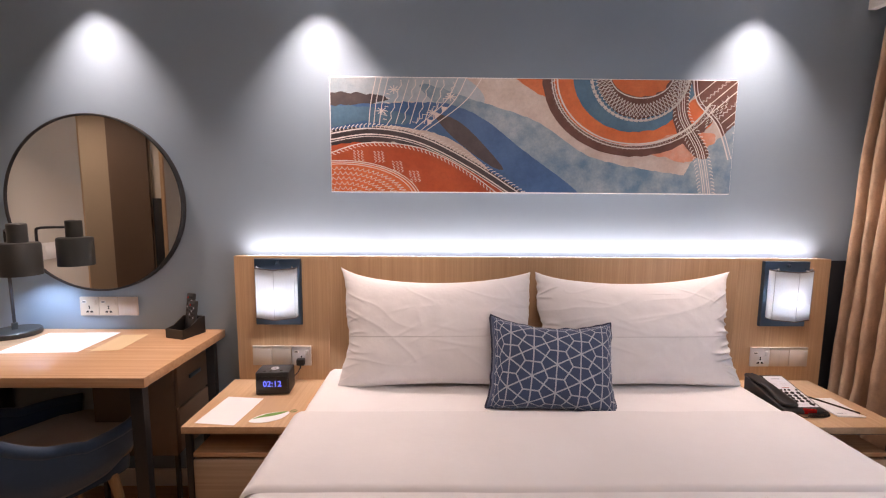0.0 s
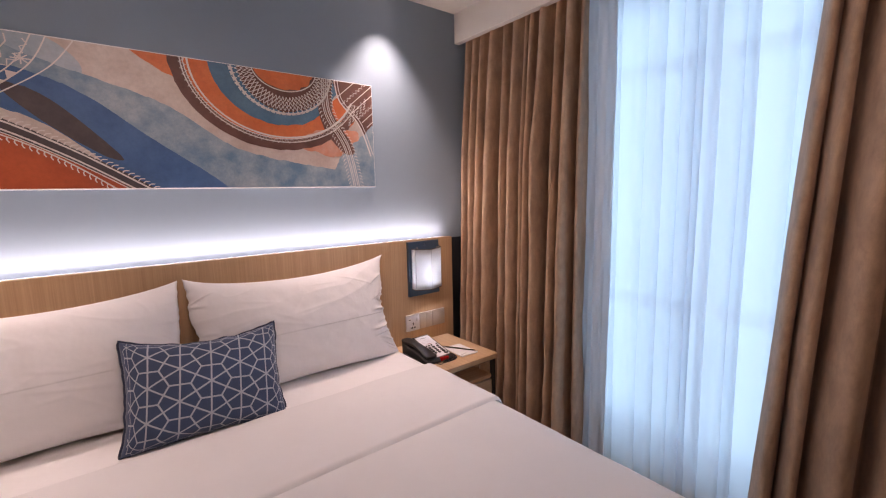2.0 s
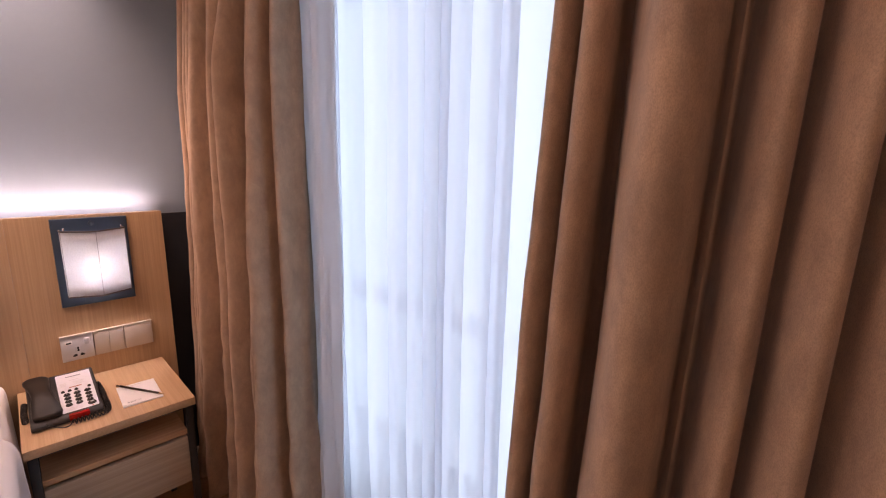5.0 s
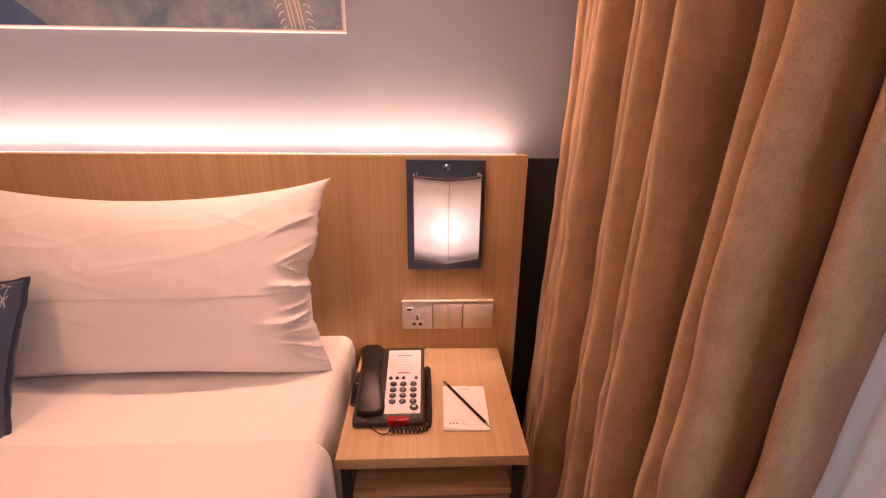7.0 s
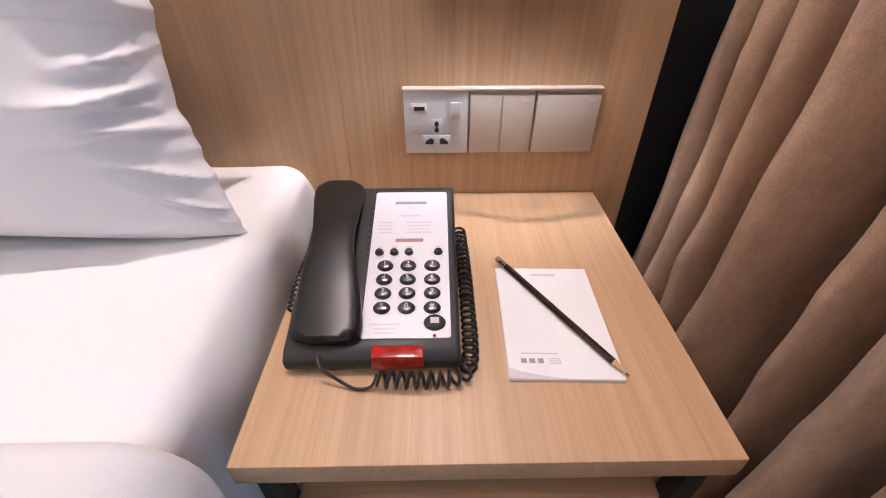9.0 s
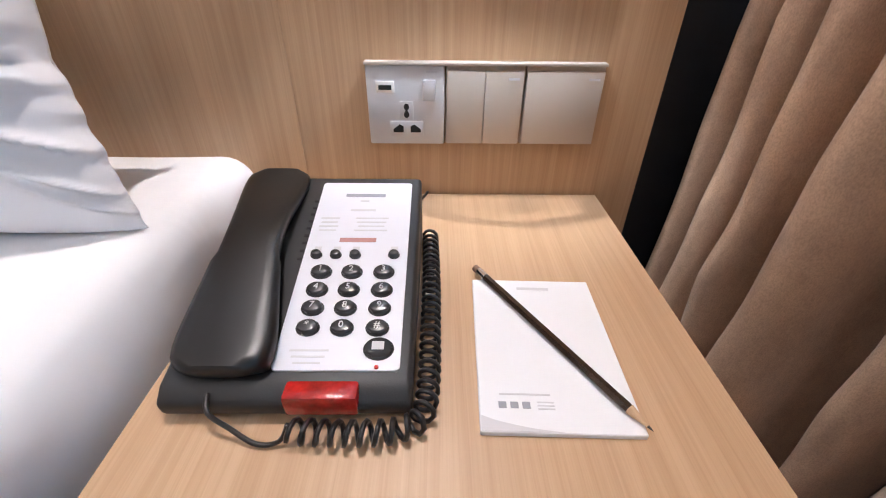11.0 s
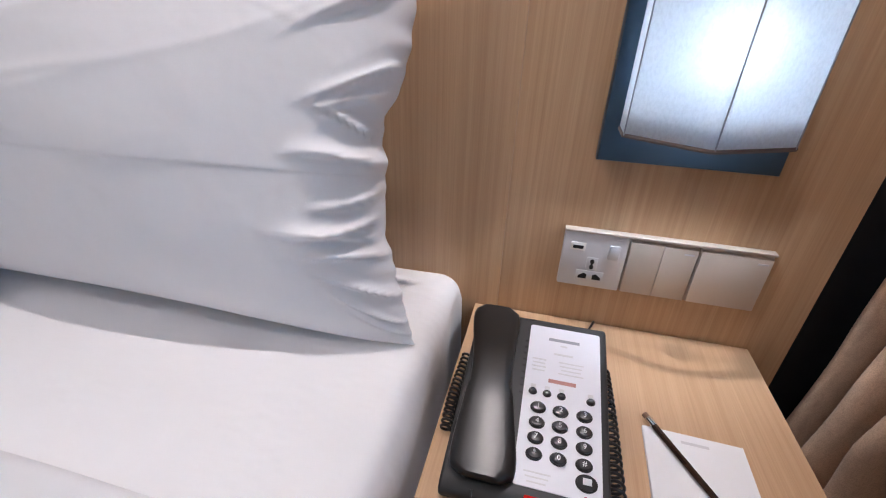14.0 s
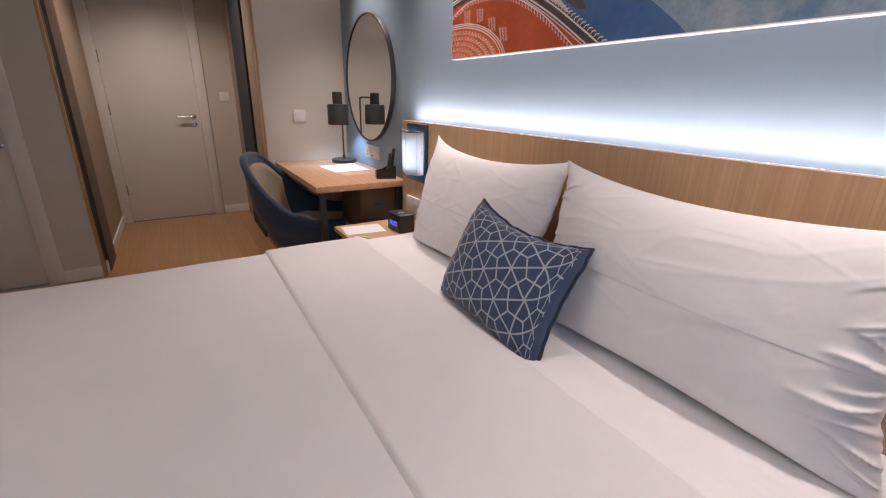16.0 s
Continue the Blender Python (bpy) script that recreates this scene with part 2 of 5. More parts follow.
def sheer_cloth():
    m, nt, p = nodes_of("white_sheer_voile")
    fine = noise_tex(nt, coords(nt, (500, 500, 60)), 1.0, 2)
    p.inputs["Base Color"].default_value = (0.86, 0.88, 0.92, 1)
    p.inputs["Roughness"].default_value = 0.9
    tl, tr = nt.nodes.new("ShaderNodeBsdfTranslucent"), nt.nodes.new("ShaderNodeBsdfTransparent")
    tl.inputs[0].default_value = (0.88, 0.92, 0.97, 1)
    a, b = nt.nodes.new("ShaderNodeMixShader"), nt.nodes.new("ShaderNodeMixShader")
    a.inputs[0].default_value, b.inputs[0].default_value = 0.76, 0.42
    link(nt, p.outputs[0], a.inputs[1])
    link(nt, tl.outputs[0], a.inputs[2])
    link(nt, a.outputs[0], b.inputs[1])
    link(nt, tr.outputs[0], b.inputs[2])
    link(nt, b.outputs[0], nt.nodes["Material Output"].inputs[0])
    bump(nt, fine, p, 0.2, 0.0005)
    return m


M_SHEER = sheer_cloth()

# ---- mesh helpers ----
ORIGIN = {}


def thing(name, at=(0, 0, 0), label="", category="", group="", kind="", local=None):
    """An Empty at its base. Parts are modelled in world metres, or about the base where a pose is given as local."""
    ob = new(name)
    ob.empty_display_size = 0.05
    if local is not None:
        ob.matrix_world = local
        ORIGIN[ob] = Vector((0, 0, 0))
    else:
        ob.location = at
        ORIGIN[ob] = Vector(at)
    return tagged(ob, label, category, group, kind)


def mesh_of(name, bm, material, smooth=35):
    bmesh.ops.recalc_face_normals(bm, faces=bm.faces)
    me = bpy.data.meshes.new(name)
    bm.to_mesh(me)
    bm.free()
    for mt in (material if isinstance(material, (list, tuple)) else [material]):
        me.materials.append(mt)
    if smooth:
        me.shade_smooth()
        me.set_sharp_from_angle(angle=radians(smooth))
    return me


def part(name, bm, material, parent, label="", smooth=35):
    o = ORIGIN[parent]
    bmesh.ops.translate(bm, verts=bm.verts, vec=-o)
    ob = new(name, mesh_of(name, bm, material, smooth))
    ob.parent = parent
    ORIGIN[ob] = o
    return tagged(ob, label)


def solid(name, bm, material, label="", category="", group="", kind="", smooth=35):
    return tagged(new(name, mesh_of(name, bm, material, smooth)), label, category, group, kind)


def box(bm, x0, x1, y0, y1, z0, z1, bevel=0.0, seg=2, mat=0):
    x0, x1, y0, y1, z0, z1 = min(x0, x1), max(x0, x1), min(y0, y1), max(y0, y1), min(z0, z1), max(z0, z1)
    vs = [bm.verts.new((x, y, z)) for x in (x0, x1) for y in (y0, y1) for z in (z0, z1)]
    fs = []
    for f in ((0, 1, 3, 2), (4, 6, 7, 5), (0, 4, 5, 1), (2, 3, 7, 6), (0, 2, 6, 4), (1, 5, 7, 3)):
        fs.append(bm.faces.new([vs[i] for i in f]))
        fs[-1].material_index = mat
    if bevel:
        es = list({e for f in fs for e in f.edges})
        bmesh.ops.bevel(bm, geom=es, offset=bevel, segments=seg, profile=0.5, affect="EDGES")
    return bm


def B(*a, **k):
    return box(bmesh.new(), *a, **k)


def cyl(bm, a, b, r0, r1=None, seg=24, cap=True):
    a, b = Vector(a), Vector(b)
    r1 = r0 if r1 is None else r1
    q = (b - a).to_track_quat("Z", "Y")
    rings = []
    for c, r in ((a, r0), (b, r1)):
        rings.append([bm.verts.new(c + q @ Vector((r * math.cos(2 * math.pi * i / seg), r * math.sin(2 * math.pi * i / seg), 0))) for i in range(seg)])
    for i in range(seg):
        j = (i + 1) % seg
        bm.faces.new((rings[0][i], rings[0][j], rings[1][j], rings[1][i]))
    if cap:
        bm.faces.new(rings[0][::-1])
        bm.faces.new(rings[1])
    return bm


def lathe(bm, centre, profile, seg=32, axis="z", caps=True):
    """Turned shape from (radius, height) pairs."""
    c = Vector(centre)
    rings = []
    for r, h in profile:
        ring = []
        for i in range(seg):
            a = 2 * math.pi * i / seg
            p = (r * math.cos(a), r * math.sin(a), h) if axis == "z" else (r * math.cos(a), -h, r * math.sin(a))
            ring.append(bm.verts.new(c + Vector(p)))
        rings.append(ring)
    for k in range(len(rings) - 1):
        for i in range(seg):
            j = (i + 1) % seg
            bm.faces.new((rings[k][i], rings[k][j], rings[k + 1][j], rings[k + 1][i]))
    for ring in (rings[0], rings[-1]) if caps else ():
        if (ring[0].co - ring[seg // 2].co).length > 1e-5:
            bm.faces.new(ring)
    return bm


def tube(bm, pts, r, seg=8, closed=False):
    pts = [Vector(p) for p in pts]
    n = len(pts)
    rings, up = [], Vector((0.13, 0.21, 0.97))
    for i, p in enumerate(pts):
        d = (pts[(i + 1) % n] - pts[i - 1]) if closed else (pts[min(i + 1, n - 1)] - pts[max(i - 1, 0)])
        d.normalize()
        a = d.cross(up)
        if a.length < 1e-3:
            a = d.cross(Vector((1, 0, 0)))
        a.normalize()
        up = a.cross(d).normalized()
        rad = r[i] if isinstance(r, (list, tuple)) else r
        rings.append([bm.verts.new(p + rad * (math.cos(2 * math.pi * k / seg) * a + math.sin(2 * math.pi * k / seg) * up)) for k in range(seg)])
    m = n if closed else n - 1
    for i in range(m):
        ra, rb = rings[i], rings[(i + 1) % n]
        for k in range(seg):
            j = (k + 1) % seg
            bm.faces.new((ra[k], ra[j], rb[j], rb[k]))
    if not closed:
        bm.faces.new(rings[0][::-1])
        bm.faces.new(rings[-1])
    return bm


def sheet(bm, f, nu, nv):
    """A grid of faces over f(u, v), u and v from 0 to 1."""
    g = [[bm.verts.new(f(i / nu, j / nv)) for j in range(nv + 1)] for i in range(nu + 1)]
    for i in range(nu):
        for j in range(nv):
            bm.faces.new((g[i][j], g[i + 1][j], g[i + 1][j + 1], g[i][j + 1]))
    return g


def spline(pts, per=8, closed=False):
    """Catmull-Rom curve through a few guide points."""
    pts = [Vector(p) for p in pts]
    n = len(pts)
    out = []
    for i in range(n if closed else n - 1):
        if closed:
            a, b, c, d = (pts[(i + k) % n] for k in (-1, 0, 1, 2))
        else:
            a, b, c, d = pts[max(i - 1, 0)], pts[i], pts[i + 1], pts[min(i + 2, n - 1)]
        for k in range(per):
            t = k / per
            out.append(0.5 * (2 * b + (c - a) * t + (2 * a - 5 * b + 4 * c - d) * t * t + (3 * b - a - 3 * c + d) * t ** 3))
    if not closed:
        out.append(pts[-1])
    return out


def prism(bm, outline, axis, lo, hi, bevel=0.0):
    """A plane outline pushed along an axis from lo to hi."""
    def at(p, h):
        return {"x": (h, p[0], p[1]), "y": (p[0], h, p[1]), "z": (p[0], p[1], h)}[axis]
    lows, highs = [bm.verts.new(at(p, lo)) for p in outline], [bm.verts.new(at(p, hi)) for p in outline]
    fs = [bm.faces.new(lows), bm.faces.new(highs[::-1])]
    n = len(outline)
    for i in range(n):
        j = (i + 1) % n
        fs.append(bm.faces.new((lows[i], highs[i], highs[j], lows[j])))
    if bevel:
        bmesh.ops.bevel(bm, geom=list({e for f in fs[:2] for e in f.edges}), offset=bevel, segments=2, profile=0.5, affect="EDGES")
    return bm


def letters(text, size, m):
    """Raised lettering in the built-in font, as a bmesh laid at the pose m."""
    cu = bpy.data.curves.new("lettering", "FONT")
    cu.body, cu.size, cu.align_x, cu.align_y, cu.extrude, cu.resolution_u = text, size, "CENTER", "CENTER", size * 0.01, 2
    ob = bpy.data.objects.new("lettering", cu)
    scene.collection.objects.link(ob)
    me = bpy.data.meshes.new_from_object(ob.evaluated_get(bpy.context.evaluated_depsgraph_get()))
    bm = bmesh.new()
    bm.from_mesh(me)
    bmesh.ops.transform(bm, matrix=m, verts=bm.verts)
    bpy.data.objects.remove(ob)
    bpy.data.curves.remove(cu)
    bpy.data.meshes.remove(me)
    return bm


# ---- the room ----
LEFT, FOOT, RIGHT = -2.45, -2.50, 1.84
HALLX, HALLY0, HALLY1 = -4.2, -1.64, -0.52


def wall(name, x0, x1, y0, y1, z0=GZ, z1=CEIL, material=M_GREIGE, label="", category="wall"):
    return solid(name, B(x0, x1, y0, y1, z0, z1), material, label or "plain painted plaster wall", category, kind="structure", smooth=0)


wall("wall_north", LEFT - 0.1, RIGHT + 0.15, WALL, WALL + 0.12, material=M_WALL, label="smooth blue-grey painted wall behind the bed")
wall("wall_desk_end", LEFT - 0.10, LEFT, HALLY1, WALL, material=M_GREIGE, label="greige painted wall at the end of the desk")
wall("wall_hall_north", HALLX, LEFT - 0.10, HALLY1 + 0.03, HALLY1 + 0.13, material=M_TAUPE, label="taupe panelled side wall of the entrance hall")
wall("wall_hall_end_side", HALLX - 0.12, HALLX, -0.74, HALLY1 + 0.13, material=M_GREIGE, label="greige painted wall beside the entrance door")
wall("wall_hall_end_top", HALLX - 0.12, HALLX, HALLY0, -0.74, 2.08, CEIL, material=M_GREIGE, label="greige painted wall over the entrance door")
wall("wall_hall_south", HALLX, -2.79, HALLY0 - 0.1, HALLY0, material=M_TAUPE, label="taupe panelled wall along the entrance hall")
wall("wall_west_pier", -2.79, -2.69, -1.86, HALLY0 - 0.014, material=M_GREIGE, label="greige painted pier beside the hall")
wall("wall_west_top", -2.79, -2.69, FOOT, -1.86, 2.08, CEIL, material=M_GREIGE, label="greige painted wall over the side door")
wall("wall_south", -2.79, RIGHT + 0.15, FOOT - 0.12, FOOT, material=M_TAUPE, label="taupe wall opposite the bed")
WIN_Y0, WIN_Y1, WIN_Z0, WIN_Z1 = -2.2, -0.25, 0.06, 2.25
wall("wall_east_north", RIGHT, RIGHT + 0.15, WIN_Y1, WALL, material=M_WALL, label="blue-grey wall beside the window")
wall("wall_east_south", RIGHT, RIGHT + 0.15, FOOT, WIN_Y0, material=M_TAUPE, label="taupe wall beside the window")
wall("wall_east_top", RIGHT, RIGHT + 0.15, WIN_Y0, WIN_Y1, WIN_Z1, CEIL, material=M_WHITE, label="white wall strip over the window")
wall("wall_east_sill", RIGHT, RIGHT + 0.15, WIN_Y0, WIN_Y1, GZ, WIN_Z0, material=M_WHITE, label="low white sill under the window")
ceiling = solid("ceiling", B(HALLX - 0.12, RIGHT + 0.15, FOOT - 0.12, WALL + 0.12, CEIL, CEIL + 0.1), M_WHITE, "smooth white painted ceiling", "ceiling", kind="structure", smooth=0)
solid("trim_pelmet", B(1.44, 1.475, FOOT, WALL, 2.178, CEIL, 0.002), M_WHITE, "white boxed curtain pelmet under the ceiling", "pelmet", kind="structure")


def baseboard(x0, x1, y0, y1):
    solid("baseboard", B(x0, x1, y0, y1, GZ, 0.065, 0.003), M_WHITE, "low white painted baseboard along the wall", "baseboard", kind="structure")


baseboard(LEFT, -1.31, WALL - 0.012, WALL)
baseboard(1.335, 1.84, WALL - 0.012, WALL)
baseboard(LEFT, LEFT + 0.012, HALLY1, WALL - 0.012)
baseboard(HALLX, HALLX + 0.012, -0.735, HALLY1 + 0.03)
baseboard(HALLX + 0.012, -2.75, HALLY0, HALLY0 + 0.012)
baseboard(-2.69, -2.678, -1.86, HALLY0 - 0.014)
baseboard(-2.678, 1.84, FOOT, FOOT + 0.012)

# hall: wood corner edging, flat dark panels
solid("trim_hall_corner", B(LEFT - 0.10, LEFT + 0.003, HALLY1 - 0.008, HALLY1, GZ, CEIL, 0.002), M_OAK, "slim oak edging strip on the wall corner", "edging", kind="structure")
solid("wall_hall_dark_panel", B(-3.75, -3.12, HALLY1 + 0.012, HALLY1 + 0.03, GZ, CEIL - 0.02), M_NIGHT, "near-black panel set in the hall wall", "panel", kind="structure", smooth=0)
solid("trim_wardrobe_edge", B(-2.715, -2.686, HALLY0 - 0.014, HALLY0 + 0.004, GZ, CEIL, 0.003), M_OAK, "oak edging strip on the wardrobe corner", "edging", kind="structure")
solid("wall_wardrobe_panel", B(-3.12, -2.80, HALLY0 + 0.0, HALLY0 + 0.02, GZ, CEIL - 0.02), M_BROWN, "dark brown wardrobe panel along the hall", "panel", kind="structure", smooth=0)
solid("trim_wardrobe_pull", B(-2.79, -2.716, HALLY0 - 0.014, HALLY0 + 0.002, GZ, 1.35, 0.002), M_BLACK, "long black recessed pull on the wardrobe", "pull", kind="structure")

# Flat dark sheet paints the shade on the wall beyond the headboard end.
solid("wall_side_strip", B(1.332, 1.60, WALL - 0.008, WALL, 0.07, 1.085), M_NIGHT, "near-black strip painting the shade between headboard and curtain", "panel", kind="structure", smooth=0)

# window
win = thing("window_1", (RIGHT, -1.2, WIN_Z0), "tall aluminium window with hazy daylight behind sheers", "window", kind="structure")
M_ALU = paint("grey_aluminium", (0.52, 0.55, 0.58), 0.4, 0.03, 3, 200, 0.05, 0.6)
for y0, y1, z0, z1 in ((WIN_Y0, WIN_Y0 + 0.06, WIN_Z0, WIN_Z1), (WIN_Y1 - 0.06, WIN_Y1, WIN_Z0, WIN_Z1), (-1.14, -1.08, WIN_Z0, WIN_Z1)):
    part("window_post", B(RIGHT + 0.05, RIGHT + 0.11, y0, y1, z0, z1, 0.004), M_ALU, win)
for zc in (WIN_Z0 + 0.03, 0.78, 1.90, WIN_Z1 - 0.03):
    part("window_rail", B(RIGHT + 0.052, RIGHT + 0.108, WIN_Y0 + 0.06, -1.14, zc - 0.03, zc + 0.03, 0.004), M_ALU, win)
    part("window_rail", B(RIGHT + 0.052, RIGHT + 0.108, -1.08, WIN_Y1 - 0.06, zc - 0.03, zc + 0.03, 0.004), M_ALU, win)
for y0, y1 in ((WIN_Y0 + 0.06, -1.14), (-1.08, WIN_Y1 - 0.06)):
    for z0, z1 in ((WIN_Z0 + 0.06, 0.75), (0.81, 1.87), (1.93, WIN_Z1 - 0.06)):
        pane = part("pane", B(RIGHT + 0.076, RIGHT + 0.084, y0, y1, z0, z1), M_GLASS, win, smooth=0)
        pane.visible_shadow = False
backdrop = solid("backdrop", B(5.0, 5.05, -7.5, 5.5, -3.0, 6.0), M_SKYGLOW, "pale hazy blue daylight outside the window", "sky", kind="structure", smooth=0)


def door_leaf(name, at, y0, y1, label, handle_y, handle_z, bolt=False, hinge_y=None, jamb=0.05):
    """A flush door in a wall that faces +x, with frame, lever and hinges."""
    x = at
    d = thing(name, (x, (y0 + y1) / 2, GZ), label, "door", kind="structure")
    leaf = part("door_leaf", B(x - 0.06, x - 0.02, y0 + 0.004, y1 - 0.004, GZ + 0.006, 2.03, 0.003), M_DOORPAINT, d)
    for a, b in ((y0 - jamb, y0), (y1, y1 + 0.085)):
        part("door_jamb", B(x - 0.115, x + 0.012, a, b, GZ, 2.08, 0.003), M_DOORPAINT, d)
    part("door_head", B(x - 0.115, x + 0.012, y0, y1, 2.034, 2.08, 0.003), M_DOORPAINT, d)
    bm = bmesh.new()
    lathe(bm, (x - 0.02, handle_y, handle_z), [(0.026, 0), (0.026, 0.006), (0.02, 0.008)], 24)
    bmesh.ops.rotate(bm, cent=(x - 0.02, handle_y, handle_z), matrix=Matrix.Rotation(radians(90), 3, "Y"), verts=bm.verts)
    part("lever_rose", bm, M_CHROME, leaf, "chrome lever rose")
    s = -1 if not bolt else 1
    part("lever", tube(bmesh.new(), spline([(x - 0.02, handle_y, handle_z), (x + 0.03, handle_y, handle_z), (x + 0.035, handle_y + s * 0.03, handle_z), (x + 0.035, handle_y + s * 0.13, handle_z)], 5), 0.009, 10), M_CHROME, leaf, "chrome door lever")
    bm = bmesh.new()
    lathe(bm, (x - 0.02, handle_y, handle_z - 0.075), [(0.022, 0), (0.022, 0.008), (0.012, 0.01), (0.012, 0.02)], 20)
    bmesh.ops.rotate(bm, cent=(x - 0.02, handle_y, handle_z - 0.075), matrix=Matrix.Rotation(radians(90), 3, "Y"), verts=bm.verts)
    part("lock", bm, M_CHROME, leaf, "round chrome lock")
    if hinge_y is not None:
        for hz in (0.25, 1.0, 1.45, 1.85):
            part("hinge", cyl(bmesh.new(), (x - 0.012, hinge_y, hz), (x - 0.012, hinge_y, hz + 0.1), 0.008, seg=10), M_CHROME, leaf)
    return d


door_leaf("door_1", HALLX, -1.56, -0.83, "closed off-white flush entrance door with chrome lever", -0.89, 0.99, hinge_y=-1.555, jamb=0.08)
door_leaf("door_2", -2.69, -2.45, -1.945, "closed off-white flush side door with chrome lock", -1.985, 0.97, bolt=False)


def wall_plate(name, x, y, z, facing, label):
    w = thing(name, (x, y, z), label, "switch")
    if facing == "x":
        part("plate", B(x, x + 0.009, y - 0.043, y + 0.043, z - 0.043, z + 0.043, 0.003), M_WHITE, w)
        part("rocker", B(x + 0.009, x + 0.013, y - 0.03, y + 0.03, z - 0.03, z + 0.03, 0.002), M_WHITE, w)
    return w


wall_plate("light_switch", LEFT, -0.276, 1.073, "x", "square white light switch on the greige wall")
wall_plate("light_switch", HALLX, -0.588, 1.18, "x", "square white light switch beside the entrance door")


def downlight(x, y):
    d = thing("ceiling_downlight", (x, y, CEIL), "small round recessed white ceiling downlight", "downlight", "ceiling downlights")
    part("trim_ring", lathe(bmesh.new(), (x, y, CEIL), [(0.045, 0.0), (0.045, -0.006), (0.034, -0.008), (0.032, 0.0)], 28), M_WHITE, d)
    part("lens", lathe(bmesh.new(), (x, y, CEIL), [(0.031, -0.001), (0.031, -0.003)], 24), M_LAMPGLOW, d, "glowing lamp lens")


for sx in WALL_SPOTS:
    downlight(sx, SPOT_Y)
# The two room fittings are unseen, added to match the room fill lamps.
for sx, sy in ROOM_FILLS + HALL_SPOTS:
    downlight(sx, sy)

# ---- headboard ----
HB0, HB1, HBZ = -1.305, 1.33, 1.10
hb = thing("headboard", (0.01, WALL, 0), "wide light oak veneer headboard panel fixed to the wall", "headboard")
SEAMS = (HB0, -0.897, 0.917, HB1)
for a, b in zip(SEAMS[:-1], SEAMS[1:]):
    part("panel", B(a + 0.0002, b - 0.0002, 0.0, 0.026, GZ, HBZ, 0.0003), M_OAK, hb)
part("top_ledge", B(HB0, HB1, 0.026, 0.036, 1.06, HBZ, 0.001), M_OAKX, hb)
for a in (HB0, HB1 - 0.02):
    part("end_return", B(a, a + 0.02, 0.026, WALL, GZ, HBZ - 0.003, 0.001), M_OAK, hb)
part("light_strip", B(HB0 + 0.02, HB1 - 0.02, 0.037, 0.055, 1.084, 1.098), M_STRIPGLOW, hb, "glowing white linear light strip")

# ---- bed ----
BEDZ = 0.598
bed = thing("bed", (0, -1.0, GZ), "wide made bed with white linen on a low base", "bed")
part("bed_base", B(-0.88, 0.86, -2.02, -0.01, GZ, 0.30, 0.015), cloth("grey_base_cloth", (0.20, 0.19, 0.18), 500, 0.9, 0.08, 0.3), bed)


def rounded_slab(x0, x1, y0, y1, z0, z1, r, nx=40, ny=48, wav=0.0, seed=0.0, nz=8, er=None):
    """A soft slab: top sheet that rolls over its sides and hangs to z0, with slight waves."""
    bm = bmesh.new()
    er = er or r
    prof = []
    for k in range(nz + 1):
        prof.append((0.0, z0 + (z1 - r - z0) * k / nz))
    for k in range(1, 7):
        a = math.pi / 2 * k / 6
        prof.append((r - r * math.cos(a), z1 - r + r * math.sin(a)))
    left = [(x0 + dx, z) for dx, z in prof]
    right = [(x1 - dx, z) for dx, z in prof][::-1]
    mid = [(x0 + r + (x1 - x0 - 2 * r) * k / nx, z1) for k in range(1, nx)]
    sec = left + mid + right

    def f(u, v):
        i = round(u * (len(sec) - 1))
        x, z = sec[i]
        y = y0 + (y1 - y0) * v
        side = 1 if (i < len(left) - 5 or i > len(sec) - len(left) + 5) else 0
        n = noise.noise(Vector((x * 2.2 + seed, y * 2.6, seed)))
        n2 = noise.noise(Vector((x * 6 + seed, y * 7, seed + 3)))
        edge = min(v, 1 - v)
        dz = -er * (1 - edge * (y1 - y0) / er) ** 2 if edge * (y1 - y0) < er else 0
        if side:
            hang = (z1 - z) / max(z1 - z0, 1e-6)
            s = 1 if x > (x0 + x1) / 2 else -1
            w = (0.010 * math.sin(y * 17 + 3 * n + seed) + 0.007 * math.sin(y * 39 + 5 * n2 + seed) + 0.010 * n2) * hang ** 0.7 * wav / 0.004
            return (x + s * (w + 0.006 * hang * (1 if wav else 0)), y, z + dz)
        return (x, y, z + dz + wav * (n + 0.5 * n2))
    sheet(bm, f, len(sec) - 1, ny)
    bmesh.ops.recalc_face_normals(bm, faces=bm.faces)
    ends = [e for e in bm.edges if e.is_boundary]
    bmesh.ops.holes_fill(bm, edges=ends, sides=0)
    return bm


mattress = part("mattress", rounded_slab(-0.90, 0.858, -2.0, 0.0, 0.30, BEDZ, 0.034, wav=0.004, ny=160, er=0.02), M_SHEET, bed, "white fitted sheet over the mattress")
part("duvet", rounded_slab(-0.920, 0.870, -2.06, -0.42, 0.20, BEDZ + 0.004, 0.058, wav=0.003, seed=2.0, er=0.012), M_DUVET, bed, "smooth white duvet")
part("duvet_turndown", rounded_slab(-0.927, 0.877, -0.838, -0.42, 0.19, BEDZ + 0.016, 0.05, ny=90, wav=0.004, seed=2.0, er=0.014), M_DUVET, bed, "turned-down white duvet edge")


